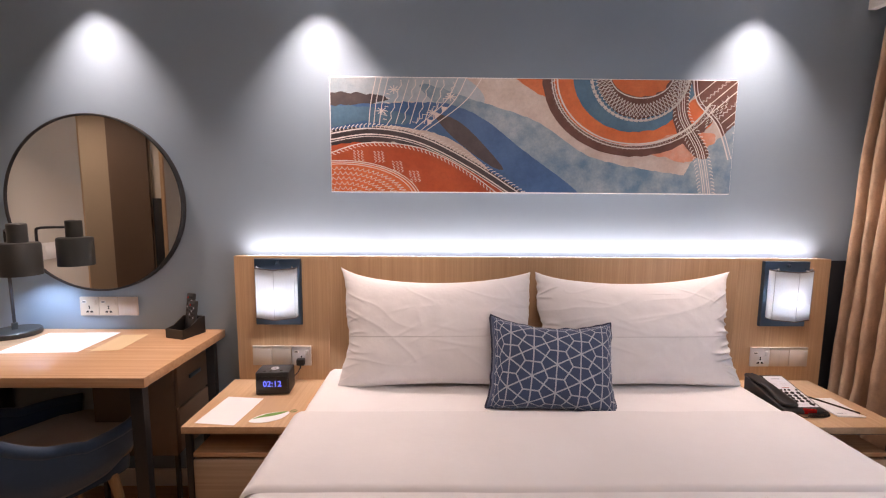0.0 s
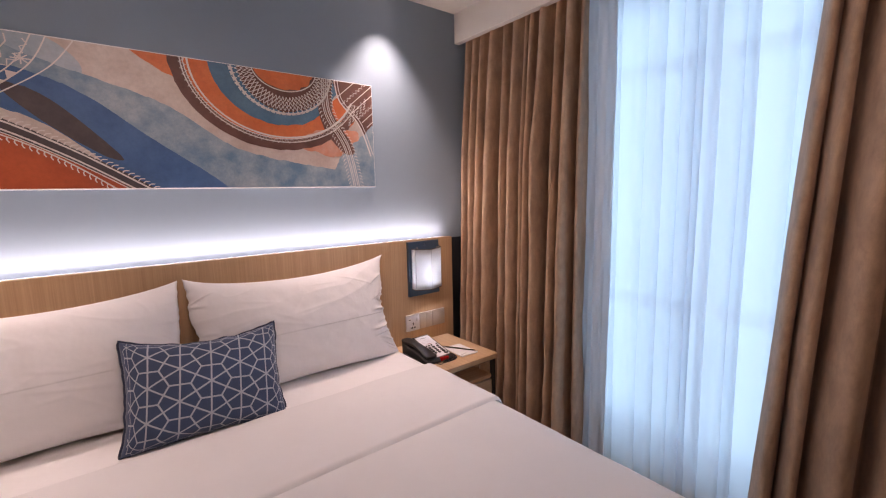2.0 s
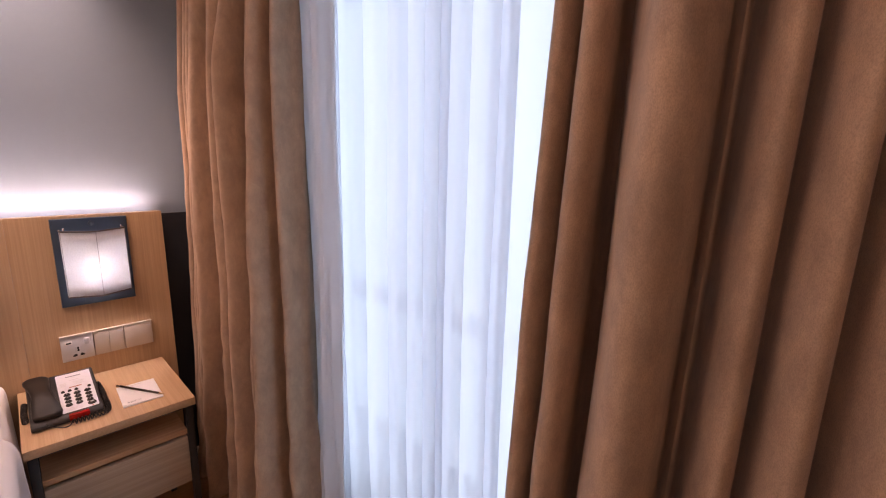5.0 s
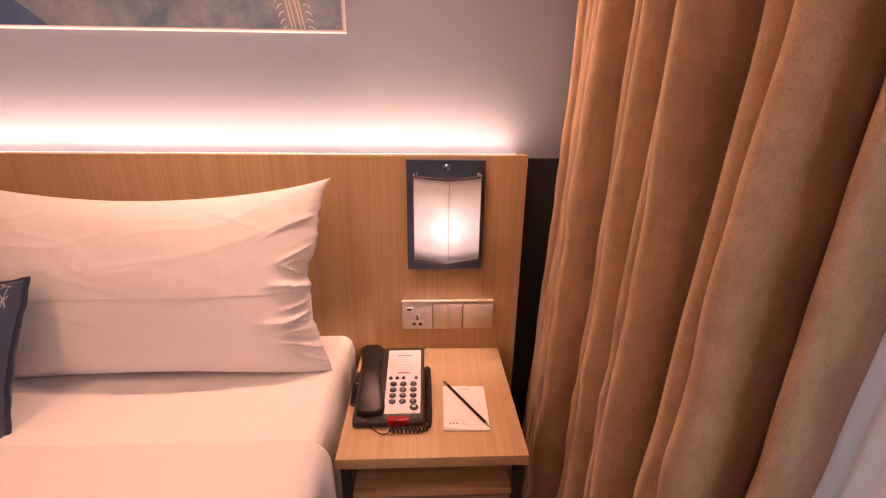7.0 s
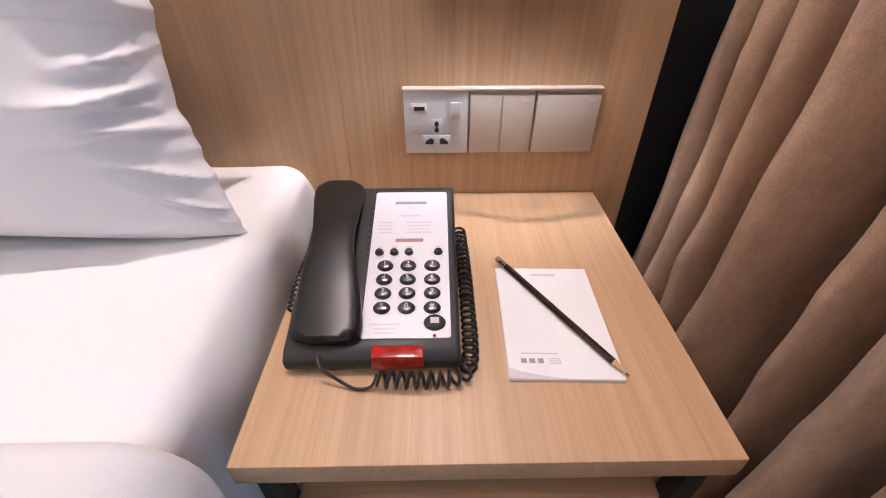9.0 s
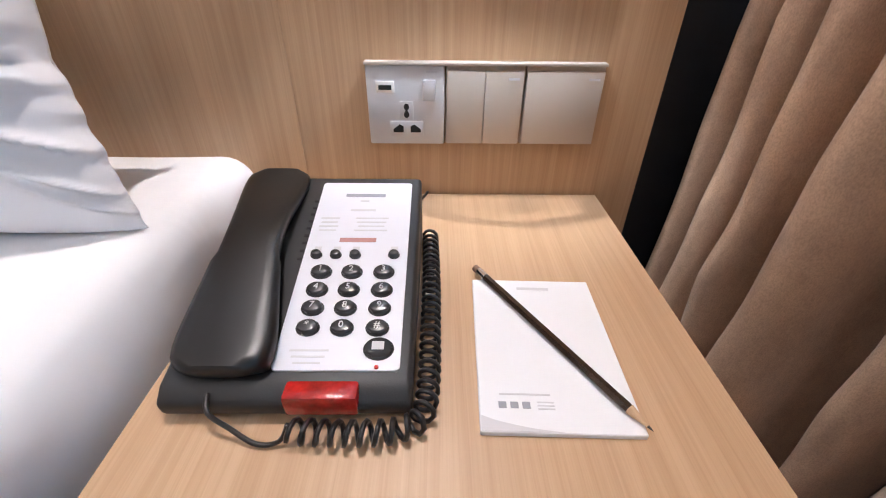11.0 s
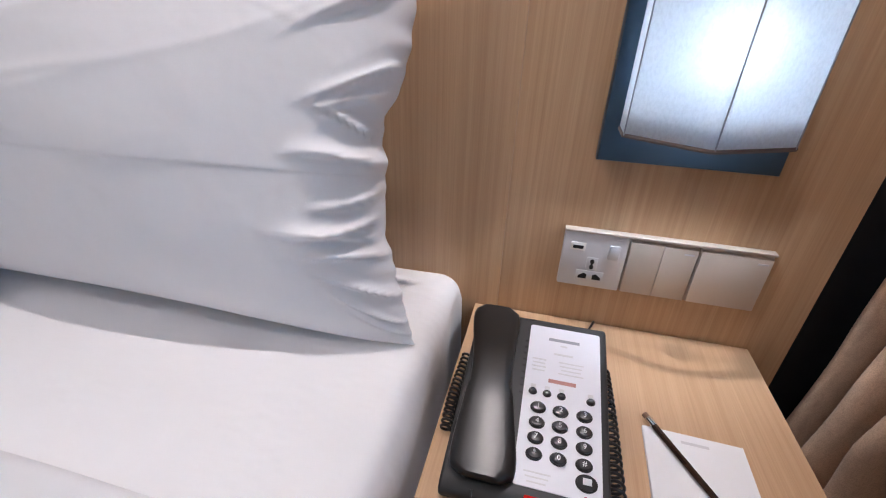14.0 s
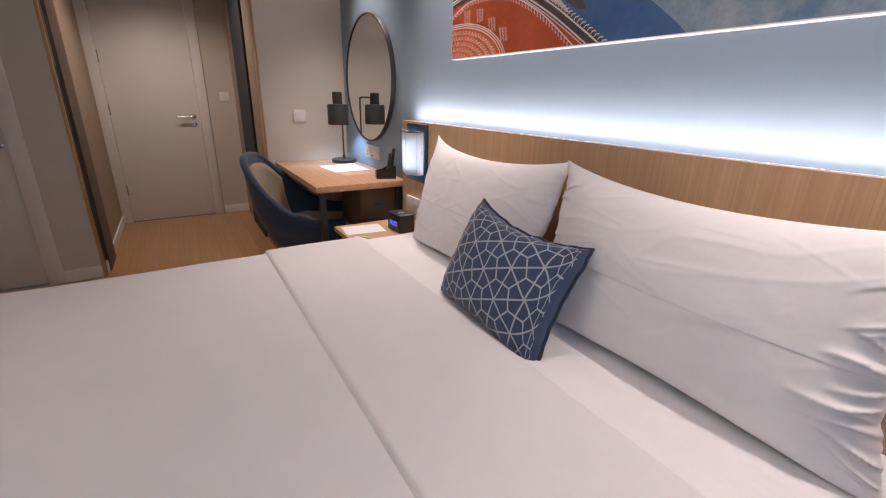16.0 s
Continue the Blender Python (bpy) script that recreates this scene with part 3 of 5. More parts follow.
def pillow_mesh(w, h, t_front, t_back, seed, crumple=1.0, seam=True, nu=190, nv=160, sag=0.02, waist=0.045, full=0.55, ears=((0, 0, 0),) * 4):
    """A stuffed case: x across, z up, front to -y. ears: outward shift of the corners (upper -x, upper +x, lower -x, lower +x). Returns bmesh and front point function."""
    rnd = random.Random(seed)
    creases = [(0.985, v0 + rnd.uniform(-0.03, 0.03), sl, ln, wd, am) for v0, sl, ln, wd, am in
               ((0.66, -0.60, 0.50, 0.080, 0.7), (0.40, -0.42, 0.42, 0.060, 0.9), (0.22, -0.15, 0.30, 0.045, 1.0), (0.06, 0.28, 0.34, 0.050, 1.2),
                (-0.03, -0.10, 0.48, 0.052, 1.4), (-0.16, -0.42, 0.36, 0.050, 1.2), (-0.30, -0.18, 0.58, 0.060, 1.4), (-0.42, 0.30, 0.30, 0.045, 1.1),
                (-0.53, 0.12, 0.52, 0.055, 1.3), (-0.68, 0.22, 0.36, 0.045, 1.3), (-0.80, 0.42, 0.30, 0.040, 1.3), (-0.89, 0.62, 0.22, 0.035, 1.2))]
    creases += [(-0.985, rnd.uniform(-0.9, 0.7), rnd.uniform(-0.5, 0.5), rnd.uniform(0.25, 0.5), 0.07, rnd.uniform(0.4, 0.8)) for _ in range(6)]
    # long faint folds from being squeezed into the case
    pulls = [(rnd.uniform(-0.7, 0.6), rnd.uniform(-0.6, 0.8), rnd.uniform(-0.9, 0.9), rnd.uniform(0.15, 0.4), rnd.uniform(0.5, 1.0)) for _ in range(9)]

    def rim(u, v):
        x = u * w / 2 * (1 - waist * (1 - v * v) * abs(u) ** 3)
        x -= math.copysign(0.010, u) * crumple * abs(u) ** 6 * max(0, noise.noise(Vector((v * 3.1 + seed, u, seed)))) * (1 - v * v) * 2
        if seam:
            x += math.copysign(0.007, u) * abs(u) ** 8 * math.sin(v * 5.2 - 0.6) + math.copysign(0.004, u) * abs(u) ** 12 * noise.noise(Vector((v * 14, seed, u)))
        z = v * h / 2 * (1 - (waist + 0.035) * (1 - u * u) ** 1.0 * abs(v) ** 3)
        if not seam:
            x += math.copysign(0.004, u) * abs(u) ** 10 * noise.noise(Vector((v * 5 + seed, u, 3.0)))
            z += math.copysign(0.005, v) * abs(v) ** 10 * noise.noise(Vector((u * 6 + seed, v, 7.0)))
        for (dx, dz, _), su, sv in zip(ears, (-1, 1, -1, 1), (1, 1, -1, -1)):
            k = max(0, su * u) ** 7 * max(0, sv * v) ** 5
            x += su * dx * k
            z += sv * dz * max(0, su * u) ** 8 * max(0, sv * v) ** 5
        return x, z + (-sag * (1 - u * u) * max(0, v) ** 2)

    def flop(u, v):
        """How far an ear tips forward or back."""
        return sum(dy * max(0, su * u) ** 6 * max(0, sv * v) ** 3 for (_, _, dy), su, sv in zip(ears, (-1, 1, -1, 1), (1, 1, -1, -1)))

    def front(u, v):
        x, z = rim(u, v)
        d = (max(0, 1 - abs(u) ** 2.6) * max(0, 1 - abs(v) ** 2.4)) ** full
        n = noise.noise(Vector((u * 1.7 + seed, v * 1.9, seed)))
        # gathers that fan in from the short sides
        fan = 0.0
        for cu, cv, slope, length, width, amount in creases:
            along = (u - cu) * (-1 if cu > 0 else 1) * w / h
            if not -0.08 < along < length:
                continue
            across = v - cv - slope * along - 0.05 * math.sin(5 * along + cv * 9)
            q = max(0, along) / length
            wd = width * (0.32 + 0.7 * q)
            side = across / wd
            fan += amount * min(1, (along + 0.08) / 0.09) * (1 - q) ** 1.3 * (math.exp(-abs(side) ** 1.4) if side > 0 else math.exp(-(side / 0.26) ** 2))
        fold = (1 - abs(noise.noise(Vector((u * 1.6 + seed, v * 2.6 - u * 1.4, seed + 4))))) ** 8 * 0.002
        for pu, pv, sl, ln, am in pulls:
            near = ((u - pu) / ln) ** 2
            if seam and near < 1:
                across = (v - pv - sl * (u - pu)) / 0.035
                fold += 0.0016 * am * (1 - near) ** 2 * math.exp(-across * across if across > 0 else -(across / 0.4) ** 2)
        fine = noise.noise(Vector((u * 7, v * 5 + u * 2, seed + 7))) * 0.0014
        y = -t_front * d * (1 + 0.08 * n) - min(1, d * 1.8) * (0.0190 * crumple * fan + fold + fine)
        if seam:
            y += -0.0012 * min(1, max(0, (v + 0.1045) / 0.006)) * min(1, d * 2)
        return Vector((x, y + flop(u, v), z))

    def back(u, v):
        x, z = rim(u, v)
        d = (max(0, 1 - abs(u) ** 2.6) * max(0, 1 - abs(v) ** 2.4)) ** full
        return Vector((x, t_back * d + flop(u, v), z))
    bm = bmesh.new()

    def warp(a):
        a = 2 * a - 1
        return math.sin(a * math.pi / 2) * 0.6 + a * 0.4
    rows_v = sorted([warp(k / nv) for k in range(nv + 1)] + ([-0.1055, -0.1040, -0.0990, -0.0975] if seam else []))
    sheet(bm, lambda u, v: front(warp(u), rows_v[round(v * (len(rows_v) - 1))]), nu, len(rows_v) - 1)
    sheet(bm, lambda u, v: back(warp(u), warp(v)), nu // 2, nv // 2)
    bmesh.ops.remove_doubles(bm, verts=bm.verts, dist=0.0004)
    return bm, front


def leaning(x, y, z, lean, turn=0, roll=0):
    """A pose for a cushion whose middle is at x, y, z, leaning back."""
    return pose(x, y, z) @ pose(0, 0, 0, 0, 0, turn) @ pose(0, 0, 0, -lean, 0, 0) @ pose(0, 0, 0, 0, roll, 0)


for px, wide, seed, roll, cr, ears, flip in (
        (-0.412, 0.80, 1.3, -0.4, 0.3, ((0.0, 0.004, 0.0), (0.020, 0.026, 0.0), (0.0, 0.0, 0.0), (0.010, -0.006, 0.0)), True),
        (0.405, 0.83, 4.1, -0.4, 1.25, ((0.004, 0.008, -0.035), (0.030, 0.010, 0.0), (0.0, 0.0, 0.0), (0.014, -0.014, 0.0)), False)):
    pm, _ = pillow_mesh(wide, 0.475, 0.105, 0.045, seed, cr, waist=0.062, ears=ears)
    if flip:
        bmesh.ops.scale(pm, vec=(-1, 1, 1), verts=pm.verts)
    pil = solid("pillow", pm, M_SHEET, "plump white cotton pillow leaning on the headboard", "pillow", "white bed pillows", smooth=180)
    pil.matrix_world = leaning(px, -0.125, 0.812, 16, 0, roll)

# ---- cushion ----
CW, CH = 0.475, 0.345
cushion = thing("cushion", label="navy cushion with pale pentagon lattice print and piping", category="cushion", local=leaning(0.012, -0.318, 0.735, 24, 0, 3.5))
cm, cfront = pillow_mesh(CW, CH, 0.085, 0.05, 8.0, 0.12, False, 80, 64, 0.020, 0.075, 0.42, ((-0.006, 0.002, 0.0), (-0.006, 0.0, 0.0), (0.004, -0.006, 0.0), (0.006, -0.006, 0.0)))
cover = part("cover", cm, M_NAVY, cushion, smooth=180)


def lattice_lines(cell, reach):
    """Segments of a kite tiling: stars of six straight lines, with a tripod in each triangle between them."""
    u, v = Vector((0, cell)), Vector((cell * math.sqrt(3) / 2, -cell / 2))
    segs = []
    for i in range(-reach, reach):
        for j in range(-reach, reach):
            p, q, r, w = i * u + j * v, (i + 1) * u + j * v, i * u + (j + 1) * v, (i + 1) * u + (j + 1) * v
            for a, b in ((p, q), (p, r), (p, w)):
                segs += [(a, (a + b) / 2), ((a + b) / 2, b)]
            for tri in ((p, q, w), (p, r, w)):
                c = (tri[0] + tri[1] + tri[2]) / 3
                for k in range(3):
                    segs.append((c, (tri[k] + tri[(k + 1) % 3]) / 2))
    return segs


def wrapped(q):
    """Print laid flat, carried round the curve of the cushion's sides."""
    a = abs(q)
    return q if a < 0.72 else math.copysign(0.72 + 0.28 * (1 - math.exp((0.72 - a) / 0.28)), q)


lm = bmesh.new()
turn2 = Matrix.Rotation(radians(-4), 2)
for a, b in lattice_lines(0.099, 6):
    a, b = turn2 @ a, turn2 @ b
    d = (b - a).normalized()
    n = Vector((-d.y, d.x)) * 0.0025
    steps = 18
    prev = None
    for k in range(steps + 1):
        c = a.lerp(b, k / steps)
        ends = []
        for q in (c + n, c - n):
            uu, vv = wrapped(q.x / (CW / 2)), wrapped(q.y / (CH / 2))
            if abs(uu) > 0.955 or abs(vv) > 0.955 or abs(uu) ** 8 + abs(vv) ** 8 > 1.15:
                ends = None
                break
            p = cfront(uu, vv)
            nrm = (cfront(uu + 0.02, vv) - cfront(uu - 0.02, vv)).cross(cfront(uu, vv + 0.02) - cfront(uu, vv - 0.02)).normalized()
            ends.append(p + nrm * (0.0016 + 0.002 * max(abs(uu), abs(vv)) ** 6))
        if ends is None:
            prev = None
            continue
        cur = [lm.verts.new(p) for p in ends]
        if prev:
            lm.faces.new((prev[0], prev[1], cur[1], cur[0]))
        prev = cur
part("printed_lattice", lm, M_LINE, cover, "pale grey printed lattice lines", smooth=180)
rim = []
for k in range(160):
    s = k / 40
    e, f = int(s) % 4, 2 * (s % 1) - 1
    uu, vv = ((f, -1), (1, f), (-f, 1), (-1, -f))[e]
    rim.append(cfront(uu, vv))
part("piping", tube(bmesh.new(), rim, 0.0056, 8, True), M_PIPING, cushion, "dark navy corded piping")

# ---- curtains ----


def drape(y0, y1, x, z0, z1, folds, amp, seed, nz=26, per=14, pinch=0.55, spread=0.0, belly=0.0, jag=1.5, lap=0.0, rough=0.6):
    """Hanging cloth with uneven pleats, gathered at the heading, looser at the hem."""
    rnd = random.Random(seed)
    widths = [0.9 - 0.5 * rough + rnd.expovariate(1.6 / (0.3 + rough)) for _ in range(folds)]
    widths = [min(q, 2.6) for q in widths]
    total = sum(widths)
    mean = total / folds
    amps = [rnd.uniform(0.75, 1.2) * (0.55 + 0.45 * q / mean) for q in widths]
    bm = bmesh.new()
    n = folds * per

    def f(u, v):
        s, k, acc = u * total, 0, 0.0
        while k < folds - 1 and acc + widths[k] < s:
            acc += widths[k]
            k += 1
        t = (s - acc) / widths[k]
        a = amps[k]
        z = z0 + (z1 - z0) * v
        drift = noise.noise(Vector((u * 5 + seed, z * 0.8, seed)))
        wob = noise.noise(Vector((u * 22 + seed, z * 1.7, seed * 2.0)))
        am = amp * a * (pinch + (1 - pinch) * min(1, (1 - v) * 3.0))
        wave = 1 - 2 * abs(math.sin(math.pi * t)) ** 1.25 + 0.15 * math.sin(4 * math.pi * t + 1.1 + seed)
        flare = spread * (1 - v)
        y = y0 + (y1 - y0) * u + 0.3 * am * math.cos(2 * math.pi * t) + lap * am * math.sin(2 * math.pi * t) + 0.012 * drift + flare * (1 if u < 0.5 else -1) * abs(u - 0.5) * 2
        slow = noise.noise(Vector((u * 4.3 + seed * 3.0, z * 0.45, seed + 9.0)))
        crease = (1 - abs(noise.noise(Vector((u * 11 + seed, z * 1.3 + u * 9, seed + 5.0))))) ** 9 * 0.005 * jag * (1 - v)
        return (x - crease - belly * (1 - v) + 0.035 * jag * slow * (1 - v) + am * wave * (1 + 0.25 * wob) + 0.016 * jag * wob * (1 - v) + 0.010 * jag * abs(noise.noise(Vector((u * 30, z * 5, seed)))) * (1 - v) ** 2 + 0.012 * drift + 0.006 * jag * noise.noise(Vector((u * 40, z * 9, seed))) * (1 - v) ** 2, y, z)
    sheet(bm, f, n, nz)
    return bm


def cloth_part(name, bm, material, parent, thick, label=""):
    ob = part(name, bm, material, parent, label, smooth=180)
    md = ob.modifiers.new("thickness", "SOLIDIFY")
    md.thickness, md.offset = thick, 0
    return ob


cur = thing("curtain", (1.53, -0.4, 0), "heavy taupe pleated curtain drawn open beside the bed", "curtain", "window curtains")
cloth_part("curtain_cloth", drape(0.045, -0.742, 1.508, GZ + 0.012, 2.30, 12, 0.070, 5, nz=110, per=30, pinch=0.3, spread=0.02, belly=0.066, lap=0.05, rough=0.55, jag=1.6), M_CURTAIN, cur, 0.003)
cloth_part("lining", drape(-0.685, -0.85, 1.545, GZ + 0.015, 2.30, 2, 0.022, 6), M_LINING, cur, 0.002, "pale grey blackout lining turned out at the edge")
cur2 = thing("curtain", (1.53, -1.9, 0), "heavy taupe pleated curtain hanging to the floor", "curtain", "window curtains")
cloth_part("curtain_cloth", drape(-1.548, -2.40, 1.508, GZ + 0.012, 2.30, 15, 0.066, 11, nz=70, per=24, pinch=0.3, spread=0.12, belly=0.03, lap=0.1, rough=0.8), M_CURTAIN, cur2, 0.003)
shr = thing("sheer_curtain", (1.67, -1.1, 0), "white translucent sheer curtain glowing with daylight", "curtain")
cloth_part("voile", drape(-0.35, -2.1, 1.67, GZ + 0.02, 2.30, 22, 0.030, 21, nz=40, per=18, pinch=0.8, jag=0.8, lap=0.62, rough=1.0), M_SHEER, shr, 0.001)
rail = thing("curtain_track", (1.6, -1.2, CEIL), "white double curtain track under the ceiling", "curtain track")
for tx in (1.535, 1.67):
    part("track", B(tx - 0.012, tx + 0.012, -2.45, 0.05, 2.305, CEIL, 0.002), M_WHITE, rail)

# ---- nightstands ----
NZ = 0.542


def nightstand(x0, x1, label):
    ns = thing("nightstand", ((x0 + x1) / 2, -0.2, GZ), label, "nightstand", "bedside tables")
    y0, y1 = -0.410, -0.002
    part("top", B(x0, x1, y0, y1, NZ - 0.026, NZ, 0.0015), M_OAKTOP, ns)
    for lx in (x0 + 0.006, x1 - 0.026):
        for ly in (y0 + 0.012, y1 - 0.032):
            part("leg", B(lx, lx + 0.02, ly, ly + 0.02, GZ, NZ - 0.026, 0.001), M_BLACK, ns)
    for lx in (x0 + 0.006, x1 - 0.026):
        part("side_rail", B(lx, lx + 0.02, y0 + 0.032, y1 - 0.032, NZ - 0.046, NZ - 0.0265, 0.001), M_BLACK, ns)
    part("front_rail", B(x0 + 0.026, x1 - 0.026, y0 + 0.014, y0 + 0.03, NZ - 0.036, NZ - 0.0265, 0.001), M_BLACK, ns)
    part("shelf", B(x0 + 0.027, x1 - 0.027, y0 + 0.02, y1 - 0.01, 0.415, 0.432, 0.001), M_OAKTOPX, ns)
    part("back_panel", B(x0 + 0.027, x1 - 0.027, y1 - 0.012, y1 - 0.004, 0.432, NZ - 0.047), M_OAK, ns)
    for lx in (x0 + 0.027, x1 - 0.039):
        part("case_side", B(lx, lx + 0.012, y0 + 0.04, y1 - 0.01, 0.25, 0.415), M_OAKX, ns)
    part("case_floor", B(x0 + 0.039, x1 - 0.039, y0 + 0.04, y1 - 0.01, 0.25, 0.262), M_OAKX, ns)
    part("drawer_front", B(x0 + 0.028, x1 - 0.028, y0 + 0.016, y0 + 0.034, 0.245, 0.405, 0.0015), M_DRAWER, ns)
    return ns


nightstand(0.882, 1.28, "small oak nightstand with black steel legs beside the curtain")
nightstand(-1.325, -0.90, "small oak nightstand with black steel legs beside the desk")

# ---- desk ----
DX0, DX1, DY0, DZ = -2.445, -1.395, -0.475, 0.75
desk = thing("desk", ((DX0 + DX1) / 2, -0.2, GZ), "oak writing desk with black steel legs under the mirror", "desk")
part("desk_top", B(DX0, DX1, DY0, WALL - 0.002, DZ - 0.035, DZ, 0.002), M_OAKTOPX, desk)
for lx in (DX0 + 0.03, DX1 - 0.075):
    for ly in (DY0 + 0.03, 0.02):
        part("leg", B(lx, lx + 0.045, ly, ly + 0.03, GZ, DZ - 0.035, 0.002), M_BLACK, desk)
part("rear_rail", B(DX0 + 0.075, DX1 - 0.075, 0.025, 0.045, DZ - 0.085, DZ - 0.036, 0.001), M_BLACK, desk)

# ---- mirror ----
MC = (-1.93, WALL, 1.321)
mir = thing("wall_mirror", MC, "large round wall mirror with thin dark metal frame", "mirror")
part("glass", lathe(bmesh.new(), (MC[0], WALL - 0.018, MC[2]), [(0.381, -0.004), (0.381, 0.004)], 96, "y"), M_MIRROR, mir, smooth=20)
part("frame", lathe(bmesh.new(), (MC[0], WALL, MC[2]), [(0.381, 0.0), (0.381, 0.026), (0.383, 0.028), (0.388, 0.028), (0.390, 0.025), (0.390, 0.0)], 96, "y"), M_BLACK, mir, "thin dark metal rim")

# ---- floor ----
solid("floor", B(HALLX - 0.12, RIGHT + 0.15, FOOT - 0.12, WALL + 0.12, GZ - 0.10, GZ - 0.012), M_BROWN, "dark sub-floor under oak planks", "floor", kind="structure", smooth=0)

# ---- wall picture ----
PX0, PX1, PZ0, PZ1, PY = -0.884, 0.878, 1.382, 1.872, 0.042
art = thing("wall_picture", ((PX0 + PX1) / 2, WALL, PZ0), "long frameless panel with blue, orange and brown swirls", "picture")
panel = part("panel", B(PX0, PX1, PY, WALL - 0.001, PZ0, PZ1, 0.0015), M_FOAMBOARD, art, "white-edged picture panel")
ART_W, ART_H = 1495.0, 432.0


def art_xy(p):
    return Vector((PX0 + 0.004 + p[0] / ART_W * (PX1 - PX0 - 0.008), PZ1 - 0.004 - p[1] / ART_H * (PZ1 - PZ0 - 0.008)))


def wash(name, c, c2=None, scale=9.0, contrast=0.14):
    """Water-colour: two tones that run into one another, speckled."""
    m, nt, p = nodes_of(name)
    v = coords(nt, (1, 1, 1))
    big, small = noise_tex(nt, v, scale, 6, 0.65), noise_tex(nt, v, scale * 9, 4, 0.7)
    c2 = c2 or shade_of(c, 1.35)
    base = ramp(nt, big, [(0.5 - contrast, c), (0.5 + contrast, c2)])
    spots = ramp(nt, small, [(0.3, (0.86, 0.86, 0.86)), (0.6, (1, 1, 1))])
    link(nt, mix_col(nt, base, spots, 0.8), p.inputs["Base Color"])
    p.inputs["Roughness"].default_value = 0.45
    bump(nt, small, p, 0.05, 0.0005)
    return m


W_BEIGE = wash("wash_beige", (0.600, 0.480, 0.420), (0.720, 0.624, 0.564))
W_STEEL = wash("wash_steel_blue", (0.130, 0.255, 0.375), (0.400, 0.480, 0.530), 11, 0.16)
W_PALE = wash("wash_pale_blue", (0.312, 0.429, 0.520), (0.546, 0.598, 0.624), 7, 0.2)
W_BLUE = wash("wash_deep_blue", (0.041, 0.115, 0.270), (0.074, 0.182, 0.378), 8, 0.2)
W_DARK = wash("wash_charcoal", (0.052, 0.044, 0.052), (0.115, 0.092, 0.092), 9, 0.2)
W_RED = wash("wash_brick_red", (0.450, 0.075, 0.027), (0.600, 0.119, 0.044), 7, 0.2)
W_ORANGE = wash("wash_orange", (0.700, 0.135, 0.038), (0.830, 0.235, 0.085), 8, 0.2)
W_PEACH = wash("wash_peach", (0.700, 0.200, 0.085), (0.744, 0.480, 0.384), 7, 0.2)
W_BROWN = wash("wash_brown", (0.115, 0.046, 0.034), (0.218, 0.098, 0.075), 9, 0.2)
W_TEAL = wash("wash_teal_blue", (0.058, 0.150, 0.247), (0.117, 0.247, 0.351), 8, 0.2)
M_ARTLINE = paint("cream_painted_line", (0.78, 0.72, 0.68), 0.6, 0.03)


def clip_art(bm):
    for co, no in (((PX0 + 0.004, 0, 0), (-1, 0, 0)), ((PX1 - 0.004, 0, 0), (1, 0, 0)), ((0, 0, PZ0 + 0.004), (0, 0, -1)), ((0, 0, PZ1 - 0.004), (0, 0, 1))):
        bmesh.ops.bisect_plane(bm, geom=bm.verts[:] + bm.edges[:] + bm.faces[:], plane_co=co, plane_no=no, clear_outer=True)
    return bm


LAYER = [0]


def field(name, pts, material, smooth=True, label=""):
    """A painted area inside a closed curve, one thin coat above the last."""
    LAYER[0] += 1
    y = PY - 0.00018 * LAYER[0] - 0.0002
    curve = spline([(a, b, 0) for a, b in pts], 16, True) if smooth else [Vector((a, b, 0)) for a, b in pts]
    bm = bmesh.new()
    vs = []
    for q in curve:
        jit = 7 * noise.noise(Vector((q.x * 0.035, q.y * 0.035, LAYER[0]))) + 2.5 * noise.noise(Vector((q.x * 0.2, q.y * 0.2, LAYER[0])))
        p = art_xy((q.x + jit, q.y + jit))
        vs.append(bm.verts.new((p.x, y, p.y)))
    es = [bm.edges.new((vs[i], vs[(i + 1) % len(vs)])) for i in range(len(vs))]
    bmesh.ops.triangle_fill(bm, edges=es, use_beauty=True)
    clip_art(bm)
    part(name, bm, material, panel, label, smooth=0)


def arc(cx, cy, rx, ry, a0, a1, n=40):
    return [(cx + rx * math.cos(radians(a0 + (a1 - a0) * k / n)), cy + ry * math.sin(radians(a0 + (a1 - a0) * k / n))) for k in range(n + 1)]


def ring(cx, cy, rx, ry, w, a0, a1):
    return arc(cx, cy, rx, ry, a0, a1) + arc(cx, cy, rx - w, ry - w, a1, a0)


field("beige_ground", [(-5, -5), (1500, -5), (1500, 437), (-5, 437)], W_BEIGE, False)
field("pale_wash", [(-20, -20), (420, -20), (560, 60), (520, 110), (300, 90), (-20, 100)], W_PALE)
field("steel_band", [(330, 20), (540, 85), (760, 160), (960, 290), (1200, 345), (1380, 380), (1340, 460), (900, 470), (700, 330), (520, 180), (380, 90)], W_STEEL)
field("blue_band", [(-20, 100), (200, 95), (420, 95), (560, 150), (700, 260), (940, 460), (700, 470), (560, 320), (420, 220), (200, 180), (-20, 220)], W_BLUE)
field("charcoal_band", [(-20, 60), (130, 60), (210, 80), (130, 98), (-20, 100)], W_DARK)
field("charcoal_wedge", [(380, 135), (470, 162), (560, 245), (640, 345), (560, 310), (450, 222)], W_DARK)
field("blue_streak", [(-20, 115), (150, 112), (300, 145), (260, 175), (120, 165), (-20, 185)], W_TEAL)
field("brown_border", [(-20, 210), (150, 185), (330, 215), (520, 310), (740, 460), (620, 470), (450, 350), (300, 262), (150, 240), (-20, 285)], W_DARK)
